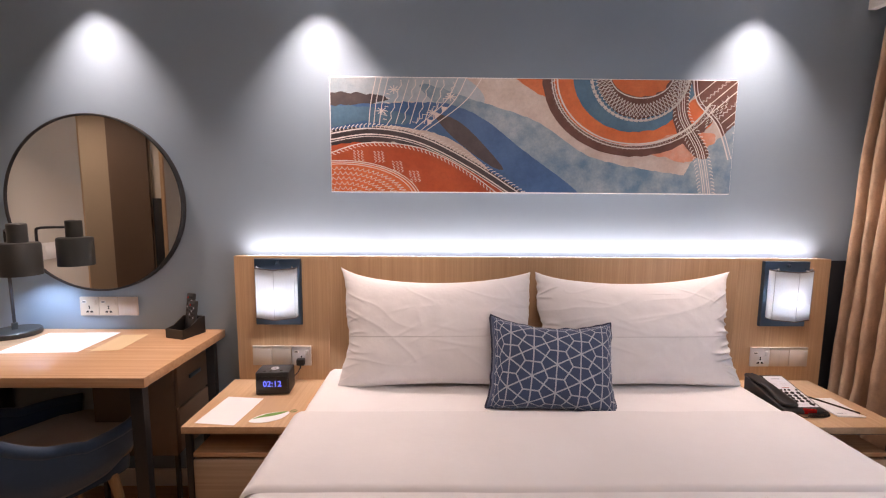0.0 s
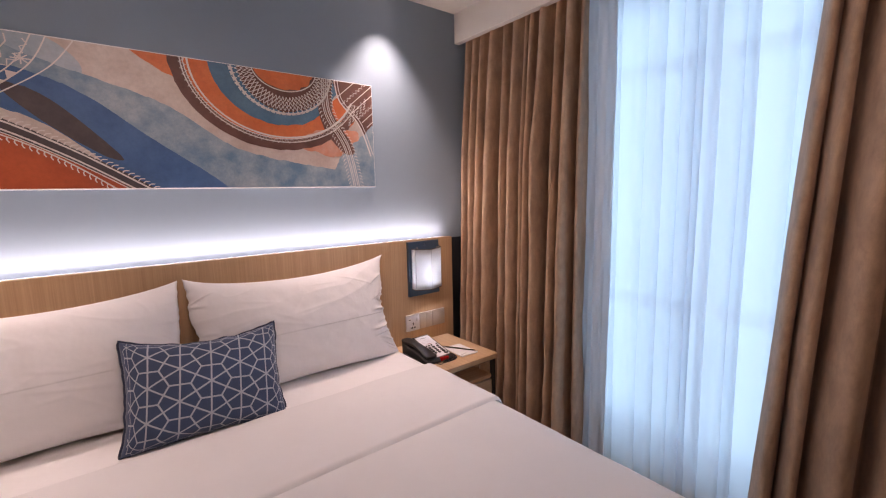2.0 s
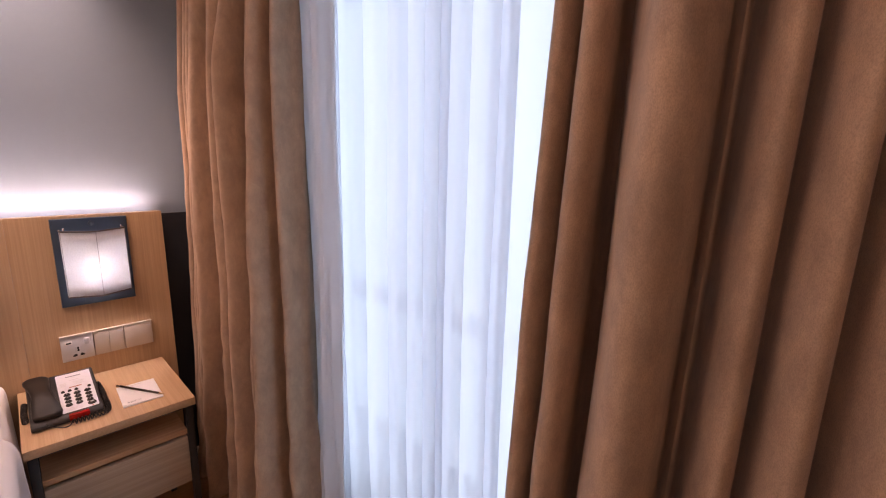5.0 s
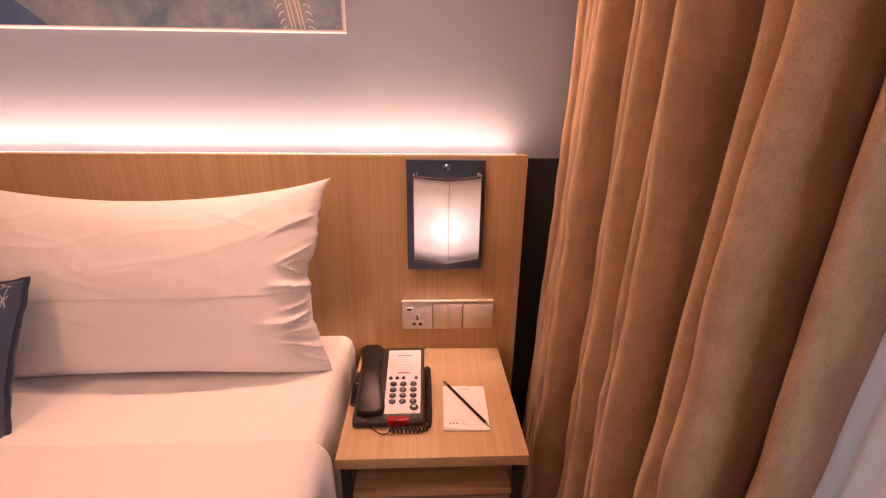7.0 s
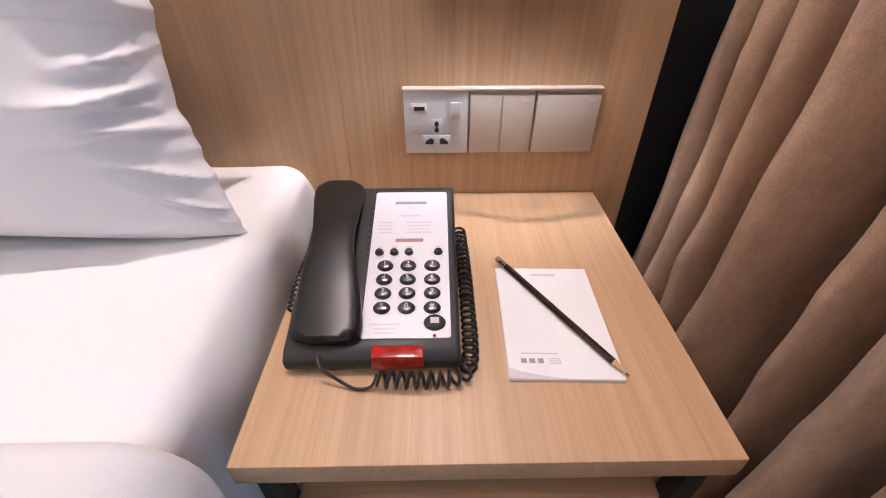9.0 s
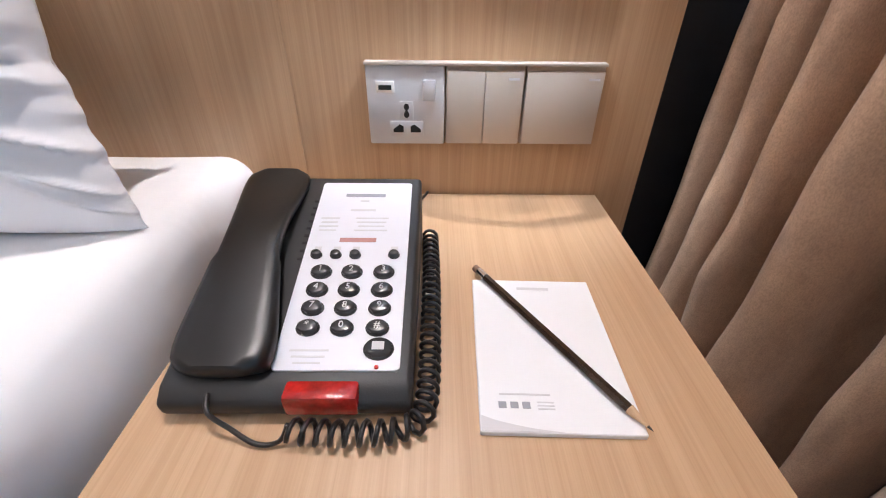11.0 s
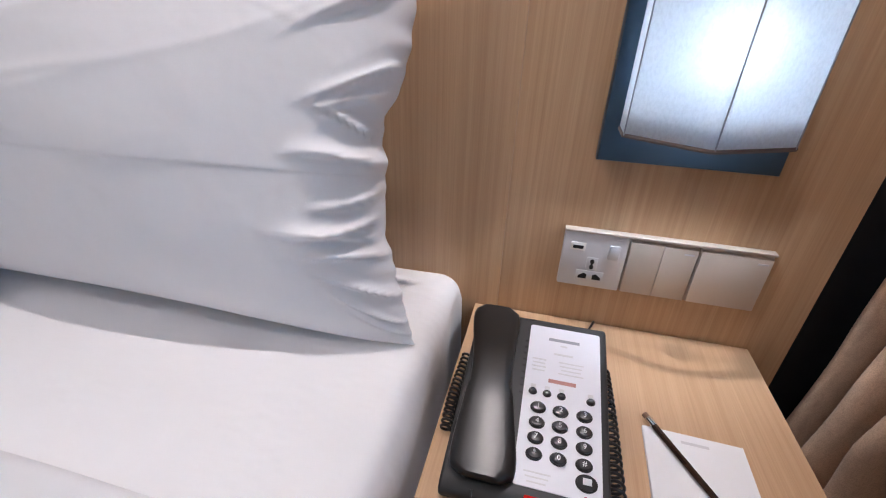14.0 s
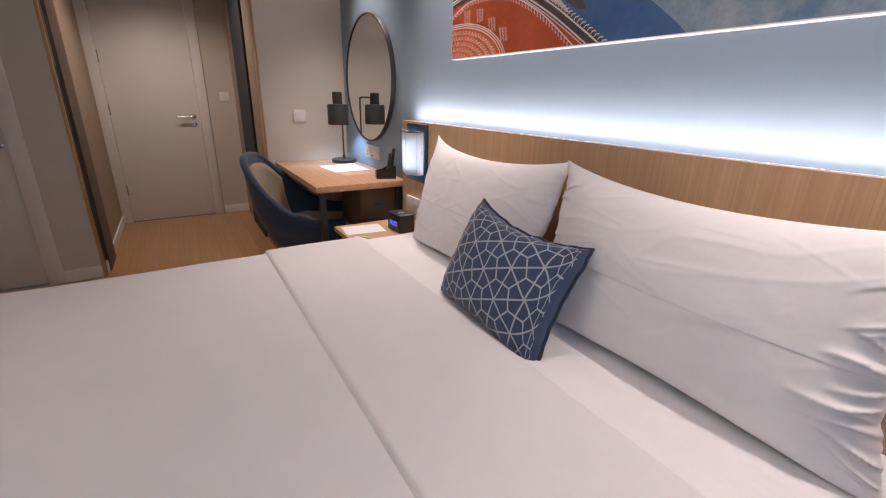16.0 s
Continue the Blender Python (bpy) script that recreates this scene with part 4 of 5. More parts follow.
field("brick_hill", [(-20, 275), (140, 244), (320, 260), (480, 330), (660, 470), (300, 520), (-20, 470)], W_RED)
field("orange_dome", arc(40, 470, 285, 152, 180, 360), W_ORANGE, False)
field("orange_sweep", ring(1135, -10, 350, 280, 120, 20, 178), W_ORANGE, False)
field("orange_splash", [(665, -20), (800, -20), (840, 70), (770, 60)], W_ORANGE)
field("peach_sweep", [(1240, 210), (1420, 200), (1400, 270), (1330, 310), (1230, 290), (1190, 275)], W_PEACH)
field("brown_sweep", ring(1120, -10, 345, 300, 42, 22, 178), W_BROWN, False)
field("teal_bowl", arc(1120, -20, 232, 216, 0, 180), W_TEAL, False)
field("brown_bowl", arc(1140, -20, 165, 165, 0, 180), W_BROWN, False)
field("orange_sun", arc(1140, -20, 112, 82, 0, 180), W_ORANGE, False)
field("brown_block", [(1340, -20), (1520, -20), (1520, 160), (1470, 225), (1420, 150), (1350, 80)], W_BROWN)
field("steel_corner", [(1330, 330), (1440, 220), (1520, 180), (1520, 460), (1330, 460)], W_STEEL)
field("brown_strap", [(1262, -20), (1320, -20), (1320, 130), (1392, 245), (1402, 292), (1350, 285), (1270, 170)], W_BROWN)

lines = bmesh.new()
LINE_Y = PY - 0.0046


def stroke(pts, w=4.0, curved=True):
    q = spline([(a, b, 0) for a, b in pts], 8) if curved and len(pts) > 2 else [Vector((a, b, 0)) for a, b in pts]
    prev = None
    for i, p in enumerate(q):
        d = (q[min(i + 1, len(q) - 1)] - q[max(i - 1, 0)])
        d = d.normalized() if d.length > 1e-6 else Vector((1, 0, 0))
        n = Vector((-d.y, d.x, 0)) * w * 0.5 * (1 + 0.2 * noise.noise(p * 0.1))
        a, b = art_xy(p + n), art_xy(p - n)
        cur = (lines.verts.new((a.x, LINE_Y, a.y)), lines.verts.new((b.x, LINE_Y, b.y)))
        if prev:
            lines.faces.new((prev[0], prev[1], cur[1], cur[0]))
        prev = cur


def along(pts, step, curved=True):
    """Even points along a guide curve, each with its direction."""
    q = spline([(a, b, 0) for a, b in pts], 10) if curved else [Vector((a, b, 0)) for a, b in pts]
    out, rest = [], 0.0
    for a, b in zip(q[:-1], q[1:]):
        ln = (b - a).length
        while rest < ln:
            out.append((a.lerp(b, rest / ln), (b - a).normalized()))
            rest += step
        rest -= ln
    return out


def shifted(pts, off):
    q = spline([(a, b, 0) for a, b in pts], 8)
    out = []
    for i, p in enumerate(q):
        d = (q[min(i + 1, len(q) - 1)] - q[max(i - 1, 0)]).normalized()
        out.append((p.x - d.y * off, p.y + d.x * off))
    return out


def ticks(pts, step, size, lean=0.6, side=-1, w=3.0, curved=True):
    for p, d in along(pts, step, curved):
        n = Vector((-d.y, d.x, 0)) * side
        tip = p + n * size + d * size * lean
        mid = p + n * size * 0.55 + d * size * lean * 0.1
        stroke([(p.x, p.y), (mid.x, mid.y), (tip.x, tip.y)], w)


def zigzag(pts, step, size, w=3.0, curved=True, side=1):
    row = along(pts, step, curved)
    z = []
    for k, (p, d) in enumerate(row):
        n = Vector((-d.y, d.x, 0)) * side
        c = p + n * (size if k % 2 else 0)
        z.append((c.x, c.y))
    stroke(z, w, False)


def teeth(pts, step, size, side=1, curved=False):
    for p, d in along(pts, step, curved):
        n = Vector((-d.y, d.x, 0)) * side
        tri = [p - d * step * 0.42, p + d * step * 0.42, p + n * size]
        vs = []
        for c in tri:
            a = art_xy(c)
            vs.append(lines.verts.new((a.x, LINE_Y, a.y)))
        lines.faces.new(vs)


def squiggle(x, y, h, w=3.0, tilt=0.0, amp=4, n=8):
    stroke([(x + tilt * k / n * h + (amp if k % 2 else -amp), y + h * k / n) for k in range(n + 1)], w, False)


def loops(cx, cy, r0, r1, a0, a1, n, ratio=1.0, w=2.5):
    for k in range(n):
        a = radians(a0 + (a1 - a0) * (k + 0.5) / n)
        da = radians((a1 - a0) / n * 0.5)
        stroke([(cx + r0 * math.cos(a - da), cy + ratio * r0 * math.sin(a - da)), (cx + r1 * math.cos(a), cy + ratio * r1 * math.sin(a)), (cx + r0 * math.cos(a + da), cy + ratio * r0 * math.sin(a + da))], w)


HILL = [(-10, 210), (150, 187), (330, 218), (520, 312), (735, 455)]
for off, w in ((4, 5), (26, 5), (34, 3)):
    stroke(shifted(HILL, off), w)
ticks(HILL, 15, 15, 0.7, -1, 3.2)
LOWHILL = [(-10, 288), (130, 246), (320, 262), (480, 335), (640, 455)]
stroke(LOWHILL, 4)
ticks(LOWHILL, 16, 13, 0.7, 1, 3.0)
for k, (x, y) in enumerate(((85, 275), (160, 278), (228, 315), (290, 352))):
    for j in range(3):
        squiggle(x + j * 14, y, 42, 3, 0.06 + 0.06 * k)
for r in (0, 10, 22):
    stroke(arc(40, 470, 292 - r, 156 - r * 0.6, 182, 350, 30), 3.5, False)
for r in range(6):
    rr = 250 - r * 36
    loops(40, 470, rr, rr - 22, 185, 345, max(6, 34 - r * 5), 0.53, 2.2)
# fan of patterned stripes
for x0, x1 in ((170, 140), (190, 158), (215, 178), (470, 300), (500, 330), (560, 350)):
    stroke([(x0, -10), ((x0 + x1) / 2 - 6 + (40 if x0 > 400 else 0), 90), (x1, 178 + (20 if x0 > 400 else 0))], 3.4)
for k in range(7):
    x = 262 + k * 26
    (squiggle if k % 2 == 0 else (lambda a, b, h, w, t: stroke([(a, b), (a + t * h, b + h)], w)))(x, 8, 165, 3.2, -0.30)
for x, y in ((232, 45), (188, 125), (440, 70), (372, 130)):
    for k in range(8):
        a = math.pi * k / 4
        stroke([(x, y), (x + 20 * math.cos(a), y + 16 * math.sin(a))], 3.0, False)
ticks([(205, 60), (190, 170)], 16, 14, 0.1, -1, 3)
zigzag([(300, 165), (420, 70), (450, 10)], 12, 12, 3)
teeth([(420, 120), (350, 185)], 36, 20, 1)
# rings about the sun
stroke(arc(1140, -20, 118, 88, 5, 175, 40), 4.5, False)
for r in (24, 42, 60):
    loops(1140, -20, 112 + r - 18, 112 + r, 8, 172, 26 + r // 10, 0.93, 2.6)
stroke(arc(1136, -20, 180, 172, 4, 178, 50), 6, False)
teeth(arc(1134, -20, 186, 178, 176, 8, 60), 19, 17, -1)
for rx, ry, w in ((296, 252, 6), (316, 270, 3.5)):
    stroke(arc(1125, -10, rx, ry, 22, 178, 60), w, False)
zigzag(arc(1122, -10, 318, 274, 22, 178, 90), 10, 18, 3.2, False, 1)
stroke(arc(1120, -10, 303, 258, 22, 178, 60), 3, False)
# crossing strap
STRAP = [(1292, -10), (1296, 130), (1372, 270), (1412, 450)]
for off in (-12, -5, 5, 12):
    stroke(shifted(STRAP, off), 3)
ticks(shifted(STRAP, 20), 14, 12, 0.6, 1, 2.8, False)
ticks(shifted(STRAP, -20), 14, 12, 0.6, -1, 2.8, False)
EDGE = [(1330, -10), (1350, 80), (1430, 170), (1480, 300)]
stroke(EDGE, 5)
stroke(shifted(EDGE, -12), 3)
for k in range(9):
    c = 1360 + k * 22
    (zigzag if k % 3 == 1 else (lambda p, *a: stroke(p, 3.2, False)))([(c - 25, 70 + k * 18), (c + 120, -60 + k * 18)], 9, 10)
for k in range(5):
    squiggle(1395 + k * 17, 130 - k * 18, 46, 3.2, -0.15)
bmesh.ops.recalc_face_normals(lines, faces=lines.faces)
clip_art(lines)
part("line_drawing", lines, M_ARTLINE, panel, "fine cream patterned line drawing", smooth=0)

# ---- sconces ----


def sconce(xc, label):
    z0, z1 = 0.80, 1.092
    s = thing("wall_sconce", (xc, 0, z0), label, "wall lamp", "bedside wall lamps")
    bm = bmesh.new()
    prism(bm, [(xc - 0.102, z0), (xc + 0.098, z0), (xc + 0.098, z1), (xc - 0.102, z1)], "y", -0.022, -0.0005, 0.004)
    part("back_plate", bm, M_GUN, s, "dark gunmetal back plate")
    sw, zb, zt = 0.083, 0.841, 1.056
    prof = spline([(xc - sw, -0.058), (xc - 0.042, -0.0700), (xc - 0.003, -0.0805)], 5) + spline([(xc + 0.003, -0.0805), (xc + 0.042, -0.0700), (xc + sw, -0.058)], 5)
    prof = [Vector((xc - sw, -0.022, 0))] + [Vector((p[0], p[1], 0)) for p in [(q.x, q.y) for q in [Vector((*v[:2], 0)) for v in prof]]] + [Vector((xc + sw, -0.022, 0))]
    bm = bmesh.new()

    def f(u, v):
        i = round(u * (len(prof) - 1))
        p = prof[i]
        dip = 0.0045 * (1 - min(1, abs(p.x - xc) / sw))
        return (p.x, p.y, zb - dip * (1 - v) + (zt - zb) * v - 0.004 * v * (1 - min(1, abs(p.x - xc) / sw)))
    sheet(bm, f, len(prof) - 1, 6)
    sh = part("shade", bm, M_SHADE, s, "glowing cream linen shade")
    md = sh.modifiers.new("thickness", "SOLIDIFY")
    md.thickness, md.offset = 0.0015, 0
    for v in (0, 1):
        pts = [Vector(f(i / (len(prof) - 1), v)) for i in range(len(prof))]
        part("shade_trim", tube(bmesh.new(), pts, 0.0026, 6), M_EDGING, s, "dark brown shade edging")
    for u in (1 / (len(prof) - 1), 0.5, 1 - 1 / (len(prof) - 1)):
        pts = [Vector(f(u, v / 6)) + Vector((0, -0.0012, 0)) for v in range(7)]
        part("shade_seam", tube(bmesh.new(), pts, 0.0008, 6), M_SEAM, sh)
    part("knob", lathe(bmesh.new(), (xc, -0.022, 1.074), [(0.008, 0), (0.008, 0.004), (0.005, 0.007), (0.006, 0.012), (0.003, 0.014)], 16, "y"), M_GUN, s)
    part("lamp_bracket", B(xc - 0.078, xc + 0.078, -0.049, -0.045, 0.992, 0.9955, 0.0008), M_GUN, s)
    part("lamp_holder", lathe(bmesh.new(), (xc, -0.047, 0.975), [(0.008, -0.010), (0.014, 0), (0.014, 0.022), (0.009, 0.024)], 24), M_WHITE, s)
    for hx in (xc - 0.074, xc + 0.074):
        part("shade_hook", tube(bmesh.new(), spline([(hx, -0.021, 1.060), (hx, -0.050, 1.060), (hx, -0.060, 1.066), (hx, -0.062, 1.060)], 4), 0.0022, 6), M_CHROME, s, "small chrome hook")
    part("bulb", lathe(bmesh.new(), (xc, -0.047, 0.950), [(0.003, 0), (0.008, 0.003), (0.009, 0.010), (0.007, 0.016)], 16), M_LAMPGLOW, s, "glowing bulb")


sconce(1.122, "dark metal wall sconce with glowing linen shade above telephone")
sconce(-1.108, "dark metal wall sconce with glowing linen shade above clock")


# ---- sockets and switches ----


def socket_face(parent, x, z, y, metal=M_SILVER):
    """One 86 mm universal socket with USB port and switch; x, z is its lower corner."""
    plate = part("socket_plate", B(x + 0.0006, x + 0.0858, y - 0.010, y, z, z + 0.086, 0.002), metal, parent, "metal socket plate")
    f = y - 0.010
    part("usb_frame", B(x + 0.011, x + 0.031, f - 0.001, f + 0.0005, z + 0.058, z + 0.070, 0.0004), M_WHITE, plate)
    part("usb_port", B(x + 0.014, x + 0.028, f - 0.0016, f - 0.0009, z + 0.061, z + 0.066), M_DARKHOLE, plate, smooth=0)
    part("rocker", B(x + 0.062, x + 0.076, f - 0.004, f + 0.0005, z + 0.050, z + 0.072, 0.0015), metal, plate)
    part("hole_frame", B(x + 0.036, x + 0.051, f - 0.001, f + 0.0005, z + 0.029, z + 0.049, 0.0004), metal, plate)
    part("hole_frame", B(x + 0.025, x + 0.062, f - 0.0012, f + 0.0005, z + 0.010, z + 0.027, 0.0004), metal, plate)
    hole = bmesh.new()
    for dz, r in ((0.043, 0.0030), (0.0345, 0.0030)):
        prism(hole, [(x + 0.0435 + r * math.cos(a), z + dz + 1.25 * r * math.sin(a)) for a in [k * math.pi / 5 for k in range(10)]], "y", f - 0.0018, f - 0.0009)
    box(hole, x + 0.0422, x + 0.0448, f - 0.0017, f - 0.0008, z + 0.035, z + 0.043)
    part("pin_hole", hole, M_DARKHOLE, plate, smooth=0)
    for sgn in (-1, 1):
        cx = x + 0.0435 + sgn * 0.0095
        hole = bmesh.new()
        tri = [(cx - sgn * 0.0055, z + 0.0145), (cx + sgn * 0.006, z + 0.0145), (cx + sgn * 0.006, z + 0.018), (cx - sgn * 0.001, z + 0.0235), (cx - sgn * 0.0055, z + 0.0215)]
        prism(hole, tri if sgn > 0 else tri[::-1], "y", f - 0.0020, f - 0.0011)
        part("pin_hole", hole, M_DARKHOLE, plate, smooth=0)
    part("maker_mark", B(x + 0.066, x + 0.078, f - 0.0008, f + 0.0002, z + 0.079, z + 0.081), M_PRINTPALE, plate, smooth=0)
    return plate


def switch_face(parent, x, z, y, gangs):
    plate = part("switch_plate", B(x + 0.0006, x + 0.0858, y - 0.007, y, z, z + 0.086, 0.0015), M_SATIN, parent, "champagne metal switch plate")
    w = 0.084 / gangs
    for k in range(gangs):
        part("rocker", B(x + 0.001 + k * w + 0.0003, x + 0.001 + (k + 1) * w - 0.0003, y - 0.0115, y - 0.007, z + 0.0015, z + 0.081, 0.0012), M_SATIN, plate)
    part("maker_mark", B(x + 0.068, x + 0.080, y - 0.0120, y - 0.0114, z + 0.072, z + 0.0745), M_PRINTPALE, plate, smooth=0)


SZ = 0.610
sr = thing("socket_panel", (1.129, 0, SZ), "silver socket and champagne switches beside the telephone", "socket panel")
socket_face(sr, 1.0, SZ, -0.0005)
switch_face(sr, 1.0866, SZ, -0.0005, 2)
switch_face(sr, 1.1732, SZ, -0.0005, 1)
part("top_trim", B(1.0, 1.259, -0.013, -0.0005, SZ + 0.0862, SZ + 0.0895, 0.0008), M_SATIN, sr, "polished top edge")
sl = thing("socket_panel", (-1.107, 0, SZ), "champagne switches and silver socket above the clock", "socket panel")
switch_face(sl, -1.237, SZ, -0.0005, 1)
switch_face(sl, -1.1504, SZ, -0.0005, 1)
socket_face(sl, -1.0638, SZ, -0.0005)
part("top_trim", B(-1.237, -0.978, -0.013, -0.0005, SZ + 0.0862, SZ + 0.0895, 0.0008), M_SATIN, sl, "polished top edge")
M_CREAMPLATE = paint("cream_metal", (0.66, 0.58, 0.47), 0.36, 0.03, 3, 400, 0.05, 0.10)
sd = thing("socket_panel", (-1.913, WALL, 0.817), "champagne double socket panel above the desk", "socket panel")
socket_face(sd, -2.043, 0.815, WALL - 0.0005, M_CREAMPLATE)
socket_face(sd, -1.9564, 0.815, WALL - 0.0005, M_CREAMPLATE)
switch_face(sd, -1.8698, 0.815, WALL - 0.0005, 1)

# ---- telephone ----
PHX0, PHX1, PHY0, PHY1 = 0.904, 1.063, -0.326, -0.108
SLOPE = 0.23
phone = thing("telephone", ((PHX0 + PHX1) / 2, (PHY0 + PHY1) / 2, NZ), "black corded hotel telephone with white keypad face", "telephone")


def deck(y):
    """Height of the sloping deck."""
    return NZ + 0.022 + (y - PHY0) * SLOPE


TILT = math.atan(SLOPE)
bm = bmesh.new()
prism(bm, [(PHY0, NZ + 0.004), (PHY0 - 0.002, NZ + 0.016), (PHY0 + 0.008, deck(PHY0 + 0.008)), (PHY1 - 0.004, deck(PHY1 - 0.004)), (PHY1, deck(PHY1) - 0.006), (PHY1 - 0.004, NZ + 0.004)], "x", PHX0, PHX1)
bmesh.ops.bevel(bm, geom=bm.edges[:], offset=0.004, segments=3, profile=0.5, affect="EDGES")
body = part("body", bm, M_PLASTICMATT, phone)
for fx in (PHX0 + 0.02, PHX1 - 0.02):
    for fy in (PHY0 + 0.02, PHY1 - 0.03):
        part("foot", cyl(bmesh.new(), (fx, fy, NZ), (fx, fy, NZ + 0.0045), 0.006, seg=10), M_BLACK, phone)


FACE_Y, FACE_D = -0.309, 0.187


def on_deck(x, s, lift=0.0):
    """A point on the deck; s runs 0 to 1 from front to back of the white face."""
    y = FACE_Y + s * FACE_D
    return Vector((x, y, deck(y) + lift))


FX0, FX1 = 0.972, 1.0545
bm = bmesh.new()
box(bm, FX0, FX1, 0, FACE_D / math.cos(TILT), -0.001, 0.0014)
bmesh.ops.bevel(bm, geom=[e for e in bm.edges if abs((e.verts[0].co - e.verts[1].co).z) > 0.001], offset=0.003, segments=4, profile=0.5, affect="EDGES")
bmesh.ops.transform(bm, matrix=pose(0, FACE_Y, deck(FACE_Y), math.degrees(TILT), 0, 0), verts=bm.verts)
face = part("face_plate", bm, M_FACE, phone, "white printed keypad face")


def on_face(bm, x, s, lift):
    """Moves a shape made flat about the origin to its place on the face."""
    p = on_deck(x, s)
    bmesh.ops.transform(bm, matrix=Matrix.Translation(p) @ pose(0, 0, 0, math.degrees(TILT), 0, 0) @ pose(0, 0, lift), verts=bm.verts)
    return bm


def key(x, s, rx, ry):
    bm = lathe(bmesh.new(), (0, 0, 0), [(rx * 1.12, 0), (rx * 1.12, 0.0012), (rx, 0.0015), (rx * 0.98, 0.0036), (rx * 0.8, 0.0048), (rx * 0.3, 0.0053)], 20)
    bmesh.ops.scale(bm, vec=(1, ry / rx, 1), verts=bm.verts)
    return part("key", on_face(bm, x, s, 0.0012), M_KEY, face, "glossy dark key")


COLS, ROWS = (0.9896, 1.0130, 1.0374), (0.424, 0.335, 0.249, 0.163)
for r, row in enumerate(("123", "456", "789", "*0#")):
    for c, ch in enumerate(row):
        k = key(COLS[c], ROWS[r], 0.0074, 0.0058)
        part("digit", on_face(letters(ch, 0.0075, Matrix.Identity(4)), COLS[c], ROWS[r], 0.0068), M_PRINTPALE, k, smooth=0)
for x, s in ((0.9822, 0.517), (0.9976, 0.517), (1.013, 0.517), (1.0438, 0.518)):
    key(x, s, 0.0042, 0.0034)
    part("key_icon", on_face(B(-0.0028, 0.0028, -0.0022, 0.0022, 0, 0.0003), x, s + 0.038, 0.0015), M_PRINTPALE, face, smooth=0)
big_key = key(1.0398, 0.079, 0.0092, 0.0074)
part("key_icon", on_face(B(-0.004, 0.004, -0.003, 0.003, 0, 0.0003), 1.0398, 0.079, 0.0066), M_PRINTPALE, big_key, smooth=0)
part("indicator", on_face(lathe(bmesh.new(), (0, 0, 0), [(0.0016, 0), (0.0012, 0.001)], 10), 1.0395, 0.012, 0.0014), M_RED, face, "tiny red indicator")


def print_bar(parent, place, w, h, x, s, material):
    part("printed_bar", place(B(-w / 2, w / 2, -h / 2, h / 2, 0, 0.00025), x, s, 0.0015), material, parent, smooth=0)


print_bar(face, on_face, 0.036, 0.0040, 1.013, 0.905, M_PRINTGREY)
print_bar(face, on_face, 0.008, 0.002, 1.013, 0.865, M_PRINTPALE)
print_bar(face, on_face, 0.022, 0.0024, 1.013, 0.80, M_PRINTPALE)
for k in range(4):
    print_bar(face, on_face, 0.016 - 0.002 * (k % 2), 0.0016, 0.986, 0.745 - 0.026 * k, M_PRINTPALE)
    print_bar(face, on_face, 0.028 - 0.003 * (k % 3), 0.0014, 1.022, 0.745 - 0.026 * k, M_PRINTPALE)
print_bar(face, on_face, 0.030, 0.0046, 1.013, 0.607, M_PRINTRED)
for k in range(3):
    print_bar(face, on_face, 0.026 - 0.004 * k, 0.0013, 0.994, 0.075 - 0.024 * k, M_PRINTPALE)
# message lamp
bm = B(0.9835, 1.030, PHY0 - 0.0035, PHY0 + 0.011, NZ + 0.008, deck(PHY0) + 0.0035, 0.0025, 2)
part("message_lamp", bm, M_RED, phone, "red ribbed message lamp lens")
# handset
hs = bmesh.new()
HN = 26
prev = None
for k in range(HN + 1):
    s = k / HN
    y = PHY0 + 0.008 + s * (PHY1 - PHY0 - 0.004)
    end = max(0.0, 1 - ((2 * s - 1) ** 2) ** 6)
    bulk = 0.5 + 0.5 * math.cos(2 * math.pi * s)
    w = (0.0225 + 0.0085 * bulk) * (0.55 + 0.45 * end ** 0.5) * (1 + (0.10 if s < 0.4 else 0))
    top = deck(y) + 0.018 + 0.010 * (1 - bulk) - 0.014 * s
    low = deck(y) - 0.004 + 0.012 * (1 - bulk)
    hh = (top - low) * (0.5 + 0.5 * end ** 0.5)
    xc = 0.943 - 0.016 * s
    ring_ = []
    for j in range(16):
        a = 2 * math.pi * j / 16
        ca, sa = math.cos(a), math.sin(a)
        e = 0.55
        px = xc + w * math.copysign(abs(ca) ** e, ca)
        pz = (top - hh / 2) + hh / 2 * math.copysign(abs(sa) ** e, sa)
        ring_.append(hs.verts.new((px, y, pz)))
    if prev:
        for j in range(16):
            hs.faces.new((prev[j], prev[(j + 1) % 16], ring_[(j + 1) % 16], ring_[j]))
    else:
        hs.faces.new(ring_[::-1])
    prev = ring_
hs.faces.new(prev)
part("handset", hs, M_PLASTIC, phone, "black curved handset on its cradle", smooth=60)
for k in range(9):
    y = -0.215 + k * 0.0085
    part("speaker_slot", on_face(B(-0.003, 0.003, -0.0011, 0.0011, 0, 0.0004), 0.9705, (y - FACE_Y) / FACE_D, 0.0002), M_DARKHOLE, body, smooth=0)


def coil(path, r, pitch, wire):
    pts = spline(path, 14)
    out, ln, up = [], 0.0, Vector((0, 0, 1))
    for i in range(len(pts) - 1):
        a, b = pts[i], pts[i + 1]
        d = (b - a)
        steps = max(1, int(d.length / pitch * 12))
        t = d.normalized()
        n1 = t.cross(up).normalized()
        n2 = n1.cross(t)
        for k in range(steps):
            q = a.lerp(b, k / steps)
            ph = 2 * math.pi * (ln + d.length * k / steps) / pitch
            out.append(q + r * (math.cos(ph) * n1 + math.sin(ph) * n2))
        ln += d.length
    return tube(bmesh.new(), out, wire, 5)


